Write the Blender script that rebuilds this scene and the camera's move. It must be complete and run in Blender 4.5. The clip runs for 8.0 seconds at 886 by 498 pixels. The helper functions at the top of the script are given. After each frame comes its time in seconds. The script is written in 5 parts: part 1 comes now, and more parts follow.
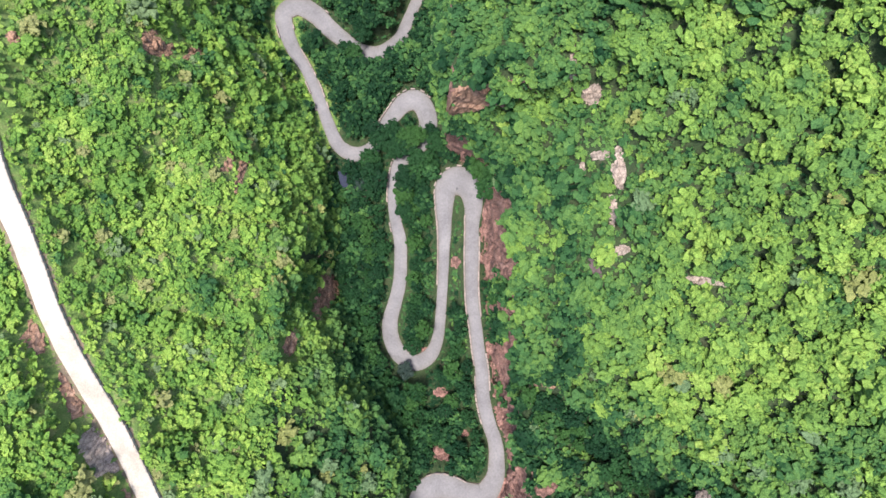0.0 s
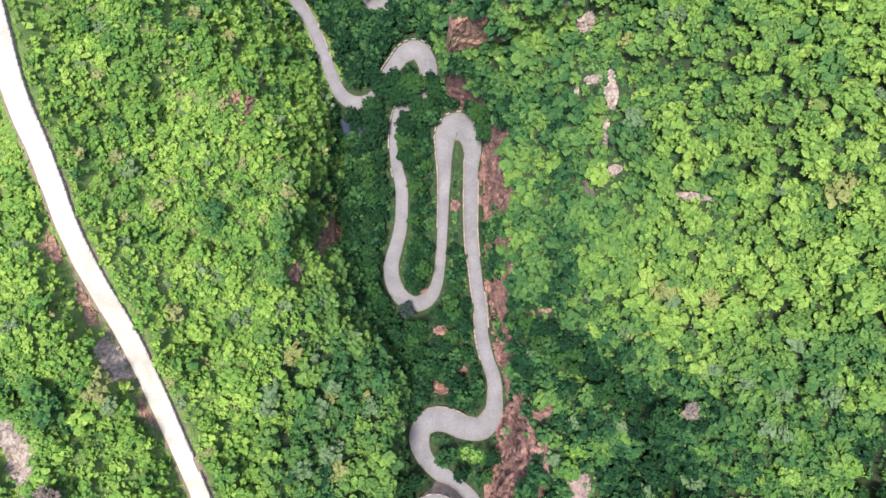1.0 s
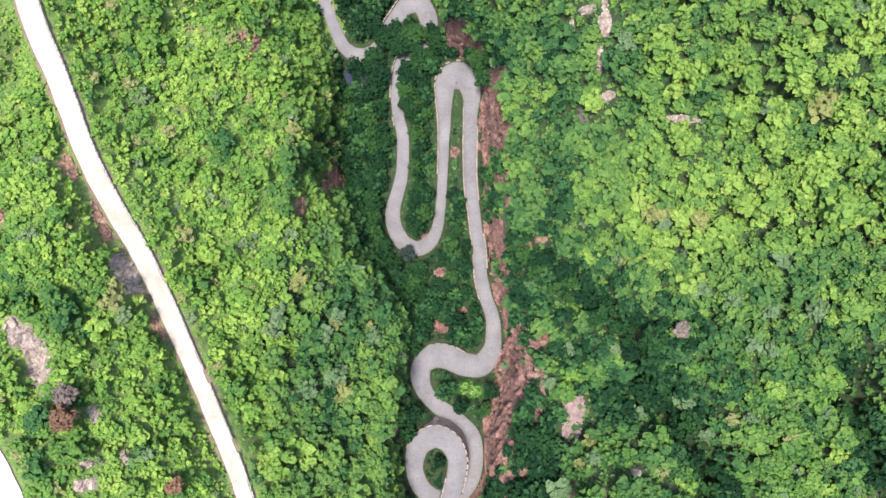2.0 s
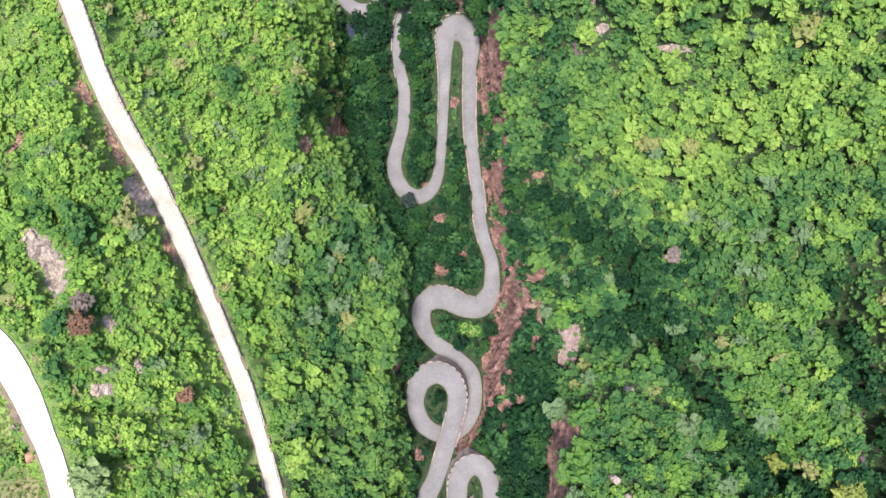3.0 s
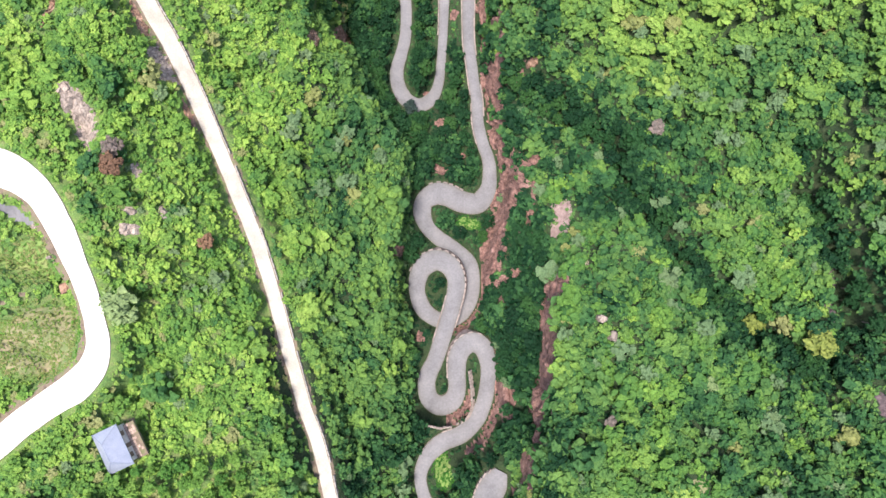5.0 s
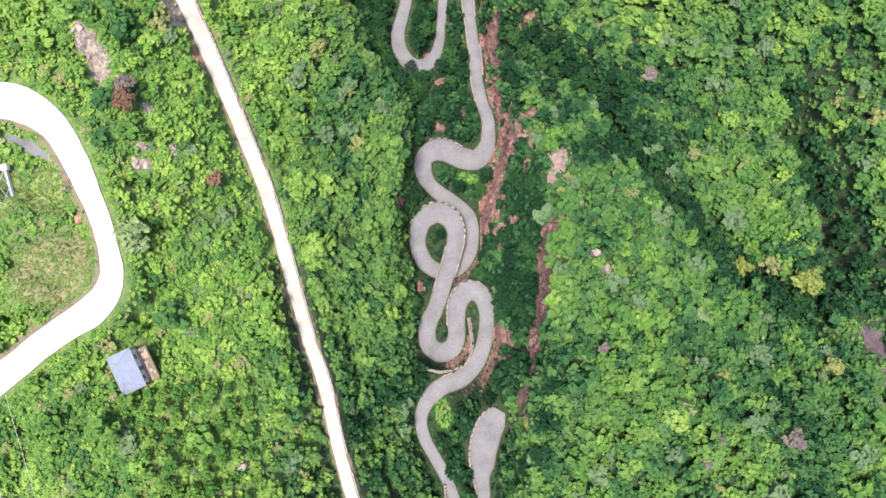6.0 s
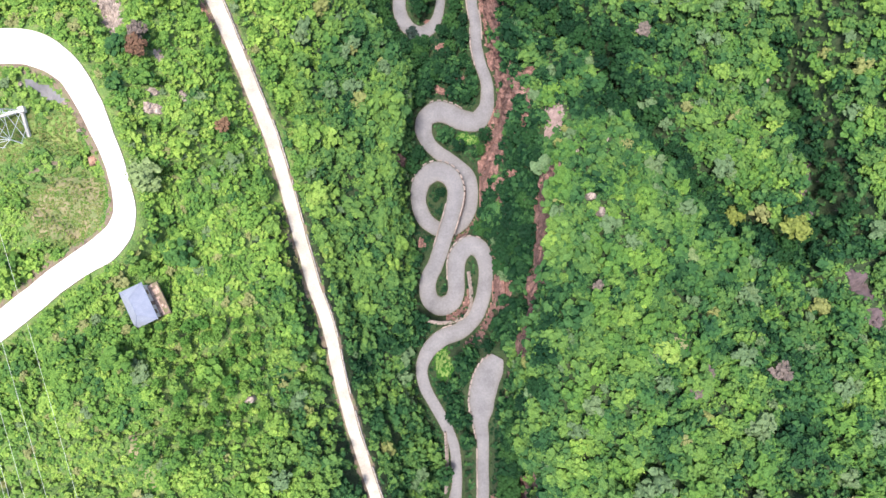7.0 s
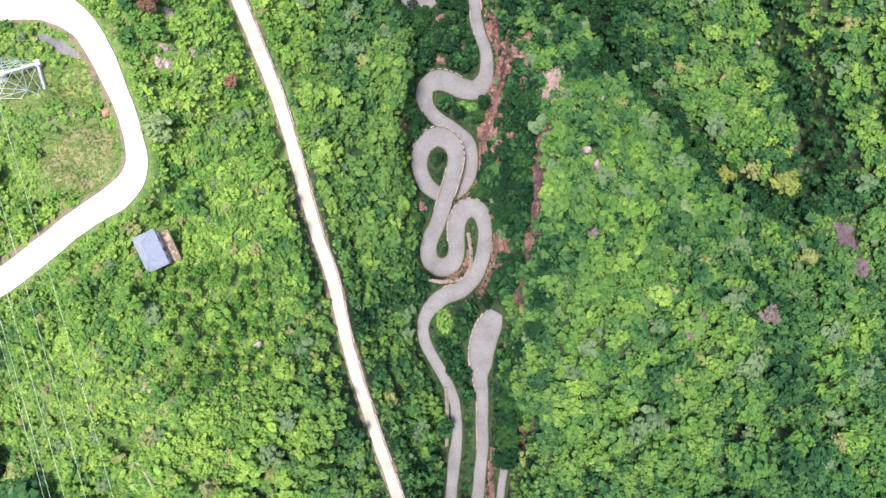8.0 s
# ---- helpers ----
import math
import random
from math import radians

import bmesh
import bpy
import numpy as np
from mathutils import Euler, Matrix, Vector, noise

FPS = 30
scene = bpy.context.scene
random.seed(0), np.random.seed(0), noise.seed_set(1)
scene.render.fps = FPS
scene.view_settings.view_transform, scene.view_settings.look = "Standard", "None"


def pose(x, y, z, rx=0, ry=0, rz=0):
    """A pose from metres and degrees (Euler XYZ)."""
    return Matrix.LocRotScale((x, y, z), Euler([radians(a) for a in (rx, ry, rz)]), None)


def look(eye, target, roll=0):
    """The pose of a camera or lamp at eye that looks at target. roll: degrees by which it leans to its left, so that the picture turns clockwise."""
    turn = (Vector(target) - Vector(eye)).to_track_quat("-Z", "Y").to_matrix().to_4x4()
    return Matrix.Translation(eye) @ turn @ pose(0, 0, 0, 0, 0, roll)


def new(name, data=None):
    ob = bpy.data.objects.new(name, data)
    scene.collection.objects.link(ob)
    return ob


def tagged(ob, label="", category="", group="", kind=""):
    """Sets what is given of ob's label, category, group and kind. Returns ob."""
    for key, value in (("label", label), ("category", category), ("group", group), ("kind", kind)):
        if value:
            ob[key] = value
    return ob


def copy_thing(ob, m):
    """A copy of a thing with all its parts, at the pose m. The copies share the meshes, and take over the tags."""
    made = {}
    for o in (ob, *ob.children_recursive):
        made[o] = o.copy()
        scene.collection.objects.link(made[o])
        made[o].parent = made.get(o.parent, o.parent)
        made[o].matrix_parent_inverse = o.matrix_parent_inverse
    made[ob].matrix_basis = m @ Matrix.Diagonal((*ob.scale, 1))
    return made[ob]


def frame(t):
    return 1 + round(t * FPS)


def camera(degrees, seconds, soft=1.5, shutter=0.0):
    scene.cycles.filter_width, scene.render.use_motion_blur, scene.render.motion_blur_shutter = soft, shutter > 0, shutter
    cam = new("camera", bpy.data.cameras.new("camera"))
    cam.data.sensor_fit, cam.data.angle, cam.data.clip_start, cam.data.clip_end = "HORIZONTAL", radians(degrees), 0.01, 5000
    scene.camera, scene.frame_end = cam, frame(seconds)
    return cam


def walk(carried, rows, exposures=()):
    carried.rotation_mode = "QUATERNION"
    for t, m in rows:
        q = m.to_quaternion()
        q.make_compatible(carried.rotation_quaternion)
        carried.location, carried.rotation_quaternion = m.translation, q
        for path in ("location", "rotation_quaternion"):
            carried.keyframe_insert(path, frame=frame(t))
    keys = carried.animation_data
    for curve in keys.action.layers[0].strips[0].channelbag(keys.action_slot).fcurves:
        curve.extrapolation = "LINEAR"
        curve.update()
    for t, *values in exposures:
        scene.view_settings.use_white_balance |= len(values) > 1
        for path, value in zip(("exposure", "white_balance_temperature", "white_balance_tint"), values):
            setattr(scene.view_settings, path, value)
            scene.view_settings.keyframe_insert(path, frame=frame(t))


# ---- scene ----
cam = camera(84.0, 8.0)
PATH = [
    (0, -0.012, -0.044, 150.006, 0.731, 0.323, -0.006),
    (0.5, 0.024, -9.373, 152.199, 0.727, 0.323, -0.005),
    (1, 0.036, -18.702, 154.409, 0.723, 0.324, -0.004),
    (1.5, 0.032, -28.014, 156.631, 0.720, 0.325, -0.004),
    (3, 0.006, -55.646, 163.333, 0.709, 0.327, -0.001),
    (3.5, 0.008, -64.672, 165.570, 0.705, 0.328, -0.000),
    (4, 0.018, -73.559, 167.803, 0.702, 0.328, 0.000),
    (4.5, 0.035, -82.273, 170.032, 0.698, 0.329, 0.001),
    (6, 0.098, -107.011, 176.685, 0.687, 0.331, 0.003),
    (6.5, 0.104, -114.652, 178.890, 0.683, 0.332, 0.004),
    (7, 0.086, -121.915, 181.090, 0.680, 0.333, 0.005),
    (7.5, 0.036, -128.752, 183.285, 0.676, 0.333, 0.006),
    (8, -0.062, -135.110, 185.478, 0.673, 0.334, 0.006),
]
walk(cam, [(t, pose(x, y, z, rx, ry, rz)) for t, x, y, z, rx, ry, rz in PATH])

# world, sun, exposure -------------------------------------------------------
SUN_ELEVATION, SUN_AZIMUTH = radians(81), radians(250)  # azimuth from +y towards +x
world = bpy.data.worlds.new("overcast_sky")
scene.world = world
world.use_nodes = True
wn = world.node_tree.nodes
sky = wn.new("ShaderNodeTexSky")
sky.sky_type, sky.sun_disc = "NISHITA", False
sky.sun_elevation, sky.sun_rotation = SUN_ELEVATION, SUN_AZIMUTH
sky.air_density, sky.dust_density, sky.ozone_density = 1.0, 3.0, 1.0
wn["Background"].inputs["Strength"].default_value = 0.125
world.node_tree.links.new(sky.outputs["Color"], wn["Background"].inputs["Color"])
sun = new("sun", bpy.data.lights.new("sun", "SUN"))
sun.data.energy, sun.data.angle, sun.data.color = 2.6, radians(14), (1.0, 0.94, 0.84)
sun.matrix_world = look((0, 0, 0), (-math.sin(SUN_AZIMUTH) * math.cos(SUN_ELEVATION), -math.cos(SUN_AZIMUTH) * math.cos(SUN_ELEVATION), -math.sin(SUN_ELEVATION)))
scene.view_settings.exposure = 1.64


# materials ------------------------------------------------------------------
def shader(name, rough=0.85, metal=0.0):
    m = bpy.data.materials.new(name)
    m.use_nodes = True
    nt = m.node_tree
    b = nt.nodes["Principled BSDF"]
    b.inputs["Roughness"].default_value, b.inputs["Metallic"].default_value = rough, metal
    return m, nt, b


def ramp(nt, fac, stops):
    r = nt.nodes.new("ShaderNodeValToRGB")
    while len(r.color_ramp.elements) < len(stops):
        r.color_ramp.elements.new(0.5)
    for e, (p, c) in zip(r.color_ramp.elements, stops):
        e.position, e.color = p, (*c, 1)
    nt.links.new(fac, r.inputs["Fac"])
    return r.outputs["Color"]


def noise_of(nt, scale, detail=5.0, rough=0.6, stretch=None, distort=0.0):
    tc = nt.nodes.new("ShaderNodeTexCoord")
    v = tc.outputs["Object"]
    if stretch:
        mp = nt.nodes.new("ShaderNodeMapping")
        mp.inputs["Scale"].default_value = stretch
        nt.links.new(v, mp.inputs["Vector"])
        v = mp.outputs["Vector"]
    n = nt.nodes.new("ShaderNodeTexNoise")
    n.inputs["Scale"].default_value, n.inputs["Detail"].default_value = scale, detail
    n.inputs["Roughness"].default_value, n.inputs["Distortion"].default_value = rough, distort
    nt.links.new(v, n.inputs["Vector"])
    return n.outputs["Fac"]


def mix(nt, kind, fac, a, b):
    x = nt.nodes.new("ShaderNodeMix")
    x.data_type, x.blend_type = "RGBA", kind
    for sock, val in ((x.inputs[0], fac), (x.inputs[6], a), (x.inputs[7], b)):
        if isinstance(val, bpy.types.NodeSocket):
            nt.links.new(val, sock)
        elif isinstance(val, tuple):
            sock.default_value = (*val, 1)
        else:
            sock.default_value = val
    return x.outputs[2]


def bump(nt, b, height, strength=0.5, distance=0.1):
    n = nt.nodes.new("ShaderNodeBump")
    n.inputs["Strength"].default_value, n.inputs["Distance"].default_value = strength, distance
    nt.links.new(height, n.inputs["Height"])
    nt.links.new(n.outputs["Normal"], b.inputs["Normal"])


def grained(name, stops, scale, fine, rough=0.85, metal=0.0, relief=0.4, depth=0.05, spread=0.0, stretch=None, contrast=1.0):
    """A surface with broad stains, fine grain and relief; spread varies it from piece to piece."""
    m, nt, b = shader(name, rough, metal)
    broad = ramp(nt, noise_of(nt, scale, 6, 0.62, stretch), stops)
    grain = ramp(nt, noise_of(nt, fine, 4, 0.7), [(0.25, (1 - 0.28 * contrast,) * 3), (0.7, (1 + 0.08 * contrast * contrast,) * 3)])
    col = mix(nt, "MULTIPLY", 1.0, broad, grain)
    if spread:
        oi = nt.nodes.new("ShaderNodeObjectInfo")
        tone = ramp(nt, oi.outputs["Random"], [(0.0, (1 - spread,) * 3), (1.0, (1 + spread, 1 + 0.9 * spread, 1 + 0.85 * spread))])
        col = mix(nt, "MULTIPLY", 1.0, col, tone)
    nt.links.new(col, b.inputs["Base Color"])
    bump(nt, b, noise_of(nt, fine, 6, 0.7), relief, depth)
    return m


def cracked(m, scale, width=0.05):
    """Dark joints between blocks of rock."""
    nt = m.node_tree
    b = nt.nodes["Principled BSDF"]
    tc, vo, mp = nt.nodes.new("ShaderNodeTexCoord"), nt.nodes.new("ShaderNodeTexVoronoi"), nt.nodes.new("ShaderNodeMapping")
    geo = nt.nodes.new("ShaderNodeNewGeometry")
    mp.inputs["Scale"].default_value = (1.3, 0.7, 0.5)
    vo.feature, vo.inputs["Scale"].default_value = "DISTANCE_TO_EDGE", scale
    warp, add = nt.nodes.new("ShaderNodeTexNoise"), nt.nodes.new("ShaderNodeVectorMath")
    warp.inputs["Scale"].default_value, warp.inputs["Detail"].default_value = 0.7, 4.0
    nt.links.new(geo.outputs["Position"], warp.inputs["Vector"])
    add.operation = "MULTIPLY_ADD"
    add.inputs[1].default_value = (2.6, 2.6, 2.6)
    nt.links.new(warp.outputs["Color"], add.inputs[0])
    nt.links.new(geo.outputs["Position"], add.inputs[2])
    nt.links.new(add.outputs["Vector"], mp.inputs["Vector"])
    nt.links.new(mp.outputs["Vector"], vo.inputs["Vector"])
    old = b.inputs["Base Color"].links[0].from_socket
    joint = ramp(nt, vo.outputs["Distance"], [(0.0, (0.42, 0.4, 0.4)), (width, (0.85, 0.83, 0.82)), (width * 3, (1.0, 1.0, 1.0))])
    nt.links.new(mix(nt, "MULTIPLY", 1.0, old, joint), b.inputs["Base Color"])
    nt.nodes.remove(tc)


def soiled(m, dirt):
    """Dust and moss that gather towards the edges of a carriageway."""
    nt = m.node_tree
    b = nt.nodes["Principled BSDF"]
    at, math_node = nt.nodes.new("ShaderNodeAttribute"), nt.nodes.new("ShaderNodeMath")
    at.attribute_name = "tint"
    math_node.operation = "MULTIPLY"
    nt.links.new(at.outputs["Fac"], math_node.inputs[0])
    patch = nt.nodes.new("ShaderNodeSeparateColor")
    nt.links.new(ramp(nt, noise_of(nt, 0.6, 5, 0.7), [(0.3, (0.15,) * 3), (0.65, (1.0,) * 3)]), patch.inputs["Color"])
    nt.links.new(patch.outputs["Red"], math_node.inputs[1])
    old = b.inputs["Base Color"].links[0].from_socket
    nt.links.new(mix(nt, "MIX", math_node.outputs[0], old, dirt), b.inputs["Base Color"])


def leaves(name, stops, source, gloss=0.55):
    """Foliage: a tint per plant, a lighter or darker tone per leaf cluster, light shining through."""
    m, nt, b = shader(name, gloss)
    if source == "object":
        fac = nt.nodes.new("ShaderNodeObjectInfo").outputs["Random"]
    else:
        at = nt.nodes.new("ShaderNodeAttribute")
        at.attribute_name = source
        fac = at.outputs["Fac"]
    base = ramp(nt, fac, stops)
    isle = nt.nodes.new("ShaderNodeNewGeometry").outputs["Random Per Island"]
    tone = ramp(nt, isle, [(0.0, (0.86, 0.88, 0.86)), (0.6, (1.0, 1.0, 1.0)), (1.0, (1.13, 1.11, 1.12))])
    col = mix(nt, "MULTIPLY", 1.0, base, tone)
    speck = noise_of(nt, 3.6 if source != "object" else 2.6, 3, 0.75)
    col = mix(nt, "MULTIPLY", 1.0, col, ramp(nt, speck, [(0.36, (0.62, 0.65, 0.64)), (0.5, (1.0, 1.0, 1.0)), (0.64, (1.38, 1.33, 1.3))]))
    bump(nt, b, noise_of(nt, 3.2 if source != "object" else 3.8, 3, 0.75), 0.8, 0.32)
    nt.links.new(col, b.inputs["Base Color"])
    b.inputs["Specular IOR Level"].default_value = 0.12
    tr = nt.nodes.new("ShaderNodeBsdfTranslucent")
    nt.links.new(mix(nt, "MULTIPLY", 1.0, col, (1.25, 1.25, 0.6)), tr.inputs["Color"])
    ms = nt.nodes.new("ShaderNodeMixShader")
    ms.inputs[0].default_value = 0.25
    nt.links.new(b.outputs[0], ms.inputs[1])
    nt.links.new(tr.outputs[0], ms.inputs[2])
    nt.links.new(ms.outputs[0], nt.nodes["Material Output"].inputs["Surface"])
    return m


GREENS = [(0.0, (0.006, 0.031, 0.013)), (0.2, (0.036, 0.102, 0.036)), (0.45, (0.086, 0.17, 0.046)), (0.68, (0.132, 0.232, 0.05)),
          (0.88, (0.198, 0.305, 0.066)), (0.94, (0.19, 0.21, 0.076)), (1.0, (0.105, 0.17, 0.085))]
SCRUB = [(0.0, (0.017, 0.06, 0.026)), (0.2, (0.042, 0.115, 0.037)), (0.45, (0.082, 0.174, 0.038)), (0.68, (0.128, 0.238, 0.047)),
         (0.88, (0.22, 0.338, 0.066)), (0.94, (0.2, 0.215, 0.09)), (1.0, (0.12, 0.18, 0.088))]
M_SCRUB = leaves("scrub_leaves", SCRUB, "tint")
M_FOREST = leaves("shrub_leaves", GREENS, "tint")
# deeper green than on the hillsides; part of the gorge's shade is mixed in
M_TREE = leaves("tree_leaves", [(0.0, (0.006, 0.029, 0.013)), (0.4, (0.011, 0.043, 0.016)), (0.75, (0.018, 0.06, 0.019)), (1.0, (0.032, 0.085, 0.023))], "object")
M_GRASS = leaves("grass_blades", [(0.0, (0.02, 0.085, 0.014)), (0.15, (0.045, 0.14, 0.02)), (0.5, (0.075, 0.17, 0.026)), (1.0, (0.19, 0.185, 0.08))], "tint", 0.7)
M_DRY = leaves("withered_leaves", [(0.0, (0.13, 0.075, 0.052)), (0.5, (0.19, 0.115, 0.075)), (1.0, (0.24, 0.15, 0.095))], "object", 0.8)
M_BARK = grained("bark", [(0.3, (0.09, 0.07, 0.055)), (0.7, (0.2, 0.17, 0.14))], 2.0, 18.0)
# soil colour kept very dark, so gaps between crowns read as shade
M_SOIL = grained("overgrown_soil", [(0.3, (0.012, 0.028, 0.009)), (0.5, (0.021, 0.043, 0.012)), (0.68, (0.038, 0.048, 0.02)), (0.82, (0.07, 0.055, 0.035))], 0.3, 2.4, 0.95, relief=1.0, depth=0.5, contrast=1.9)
M_ROCK = grained("red_sandstone", [(0.25, (0.062, 0.034, 0.031)), (0.42, (0.185, 0.098, 0.085)), (0.6, (0.3, 0.168, 0.147)), (0.8, (0.42, 0.285, 0.255))], 0.35, 2.2, 0.9, relief=1.0, depth=0.4, spread=0.22, stretch=(1, 1, 2.2))
M_ORANGE = grained("orange_sandstone", [(0.25, (0.17, 0.09, 0.062)), (0.5, (0.29, 0.17, 0.118)), (0.8, (0.4, 0.275, 0.215))], 0.4, 2.5, 0.9, relief=1.0, depth=0.3, spread=0.15, stretch=(1, 1, 2.5))
M_PALE = grained("pale_limestone", [(0.25, (0.2, 0.155, 0.135)), (0.6, (0.34, 0.28, 0.245)), (0.85, (0.46, 0.41, 0.37))], 0.5, 3.0, 0.9, relief=0.8, depth=0.2, spread=0.18)
M_DARKROCK = grained("dark_rock", [(0.3, (0.05, 0.035, 0.04)), (0.6, (0.1, 0.07, 0.078)), (0.85, (0.16, 0.12, 0.125))], 0.5, 3.0, 0.9, relief=0.9, depth=0.2, spread=0.2)
M_SCREE = grained("pink_scree", [(0.3, (0.15, 0.105, 0.105)), (0.6, (0.25, 0.185, 0.18)), (0.85, (0.36, 0.29, 0.285))], 0.8, 5.0, 0.9, relief=0.8, depth=0.1, spread=0.25)
M_ROAD = grained("worn_concrete", [(0.28, (0.101, 0.098, 0.109)), (0.5, (0.14, 0.135, 0.149)), (0.75, (0.175, 0.168, 0.183))], 0.14, 1.6, 0.85, relief=0.25, depth=0.03)
soiled(M_ROAD, (0.09, 0.08, 0.065))
M_PALE_ROAD = grained("bleached_concrete", [(0.28, (0.42, 0.39, 0.36)), (0.5, (0.52, 0.49, 0.465)), (0.75, (0.6, 0.58, 0.56))], 0.16, 2.6, 0.8, relief=0.2, depth=0.03)
for rock_material, rock_scale in ((M_ROCK, 0.9), (M_ORANGE, 0.7), (M_PALE, 0.9)):
    cracked(rock_material, rock_scale, 0.1)
M_BENCH_ROAD = grained("sun_bleached_concrete", [(0.28, (0.23, 0.202, 0.176)), (0.5, (0.325, 0.292, 0.262)), (0.75, (0.41, 0.38, 0.35))], 0.16, 2.6, 0.8, relief=0.2, depth=0.03)
M_EARTH = grained("bare_earth", [(0.3, (0.085, 0.062, 0.046)), (0.5, (0.155, 0.115, 0.085)), (0.65, (0.11, 0.125, 0.05)), (0.8, (0.25, 0.195, 0.15))], 0.5, 4.0, 0.95, relief=0.8, depth=0.12)
M_MEADOW = grained("dry_meadow", [(0.32, (0.085, 0.13, 0.04)), (0.5, (0.15, 0.16, 0.068)), (0.68, (0.25, 0.19, 0.125))], 0.28, 3.0, 0.95, relief=0.8, depth=0.1)
M_HEATH = grained("overgrown_slope", [(0.3, (0.06, 0.125, 0.03)), (0.5, (0.11, 0.18, 0.042)), (0.7, (0.17, 0.18, 0.07))], 0.5, 2.6, 0.95, relief=1.0, depth=0.4, contrast=1.7)
M_TURF = grained("turf", [(0.3, (0.085, 0.155, 0.032)), (0.5, (0.14, 0.215, 0.05)), (0.75, (0.23, 0.225, 0.09))], 0.4, 3.0, 0.95, relief=0.8, depth=0.1)
M_WALL = grained("mortared_stone", [(0.25, (0.17, 0.12, 0.105)), (0.5, (0.3, 0.23, 0.21)), (0.8, (0.45, 0.38, 0.35))], 0.9, 3.5, 0.9, relief=0.9, depth=0.15)
M_PARAPET = grained("parapet_stone", [(0.3, (0.18, 0.155, 0.145)), (0.6, (0.3, 0.27, 0.25)), (0.85, (0.4, 0.38, 0.36))], 0.8, 6.0, 0.88, relief=0.6, depth=0.05, spread=0.2)
M_BLOCK = grained("red_wall_stone", [(0.3, (0.16, 0.128, 0.12)), (0.6, (0.24, 0.2, 0.188)), (0.85, (0.33, 0.29, 0.275))], 0.8, 6.0, 0.9, relief=0.6, depth=0.05, spread=0.25)
M_TIN = grained("blue_grey_sheet_metal", [(0.3, (0.23, 0.25, 0.33)), (0.6, (0.28, 0.3, 0.385)), (0.85, (0.34, 0.365, 0.45))], 0.6, 7.0, 0.45, 0.25, relief=0.15, depth=0.02)
M_PLASTER = grained("stained_plaster", [(0.3, (0.45, 0.4, 0.36)), (0.7, (0.66, 0.62, 0.58))], 0.8, 5.0)
M_BRICK = grained("red_brick_paving", [(0.3, (0.26, 0.17, 0.14)), (0.7, (0.4, 0.3, 0.26))], 0.9, 6.0, spread=0.2)
M_STEEL = grained("galvanised_steel", [(0.3, (0.55, 0.56, 0.57)), (0.7, (0.72, 0.73, 0.74))], 0.8, 6.0, 0.5, 0.3, relief=0.1, depth=0.01)
M_CABLE = grained("aluminium_cable", [(0.3, (0.5, 0.52, 0.5)), (0.7, (0.62, 0.64, 0.62))], 0.5, 6.0, 0.5, 0.3, relief=0.1, depth=0.01)
M_WOOD = grained("dark_timber", [(0.3, (0.1, 0.07, 0.05)), (0.7, (0.2, 0.14, 0.1))], 1.5, 9.0)
M_BLUE = grained("faded_blue_sheet", [(0.3, (0.008, 0.012, 0.034)), (0.7, (0.014, 0.02, 0.05))], 0.8, 6.0, 0.85)


# mesh helpers ---------------------------------------------------------------
def mesh_of(name, verts, quads, materials, slots=None, tint=None, smooth=False):
    """A mesh of quads from arrays."""
    me = bpy.data.meshes.new(name)
    verts, quads = np.asarray(verts, np.float32), np.asarray(quads, np.int32)
    me.vertices.add(len(verts))
    me.vertices.foreach_set("co", verts.ravel())
    me.loops.add(quads.size)
    me.loops.foreach_set("vertex_index", quads.ravel())
    me.polygons.add(len(quads))
    me.polygons.foreach_set("loop_start", np.arange(0, quads.size, 4, dtype=np.int32))
    for m in materials:
        me.materials.append(m)
    if slots is not None:
        me.polygons.foreach_set("material_index", np.asarray(slots, np.int32))
    if tint is not None:
        me.attributes.new("tint", "FLOAT", "POINT").data.foreach_set("value", np.asarray(tint, np.float32))
    if smooth:
        me.polygons.foreach_set("use_smooth", np.ones(len(quads), bool))
    me.update(calc_edges=True)
    return me


def part(name, bm, material, parent=None, label=""):
    """Links a bmesh as one mesh object under a thing or a part."""
    me = bpy.data.meshes.new(name)
    bm.to_mesh(me)
    bm.free()
    me.materials.append(material)
    ob = new(name, me)
    ob.parent = parent
    return tagged(ob, label)


def piece(name, me, parent, m):
    ob = new(name, me)
    ob.parent = parent
    ob.matrix_basis = m
    return ob


def box(bm, sx, sy, sz, m=Matrix(), bevel=0.0):
    r = bmesh.ops.create_cube(bm, size=1.0, matrix=m @ Matrix.Diagonal((sx, sy, sz, 1)))
    if bevel:
        bmesh.ops.bevel(bm, geom=list({e for v in r["verts"] for e in v.link_edges}), offset=bevel, segments=1, affect="EDGES")


def beam(bm, a, b, r, sides=5, r2=None):
    """A straight bar from a to b."""
    a, b = Vector(a), Vector(b)
    q = (b - a).to_track_quat("Z", "Y").to_matrix().to_4x4()
    bmesh.ops.create_cone(bm, cap_ends=True, segments=sides, radius1=r, radius2=r if r2 is None else r2, depth=(b - a).length, matrix=Matrix.Translation((a + b) / 2) @ q)


# the lie of the land --------------------------------------------------------
SECTIONS = []


def section(y, *knots):
    """Ground across the gorge at y: outer slopes, left bench, left rim and toe, right toe and rim, right ridge and slopes."""
    SECTIONS.append((y, knots))


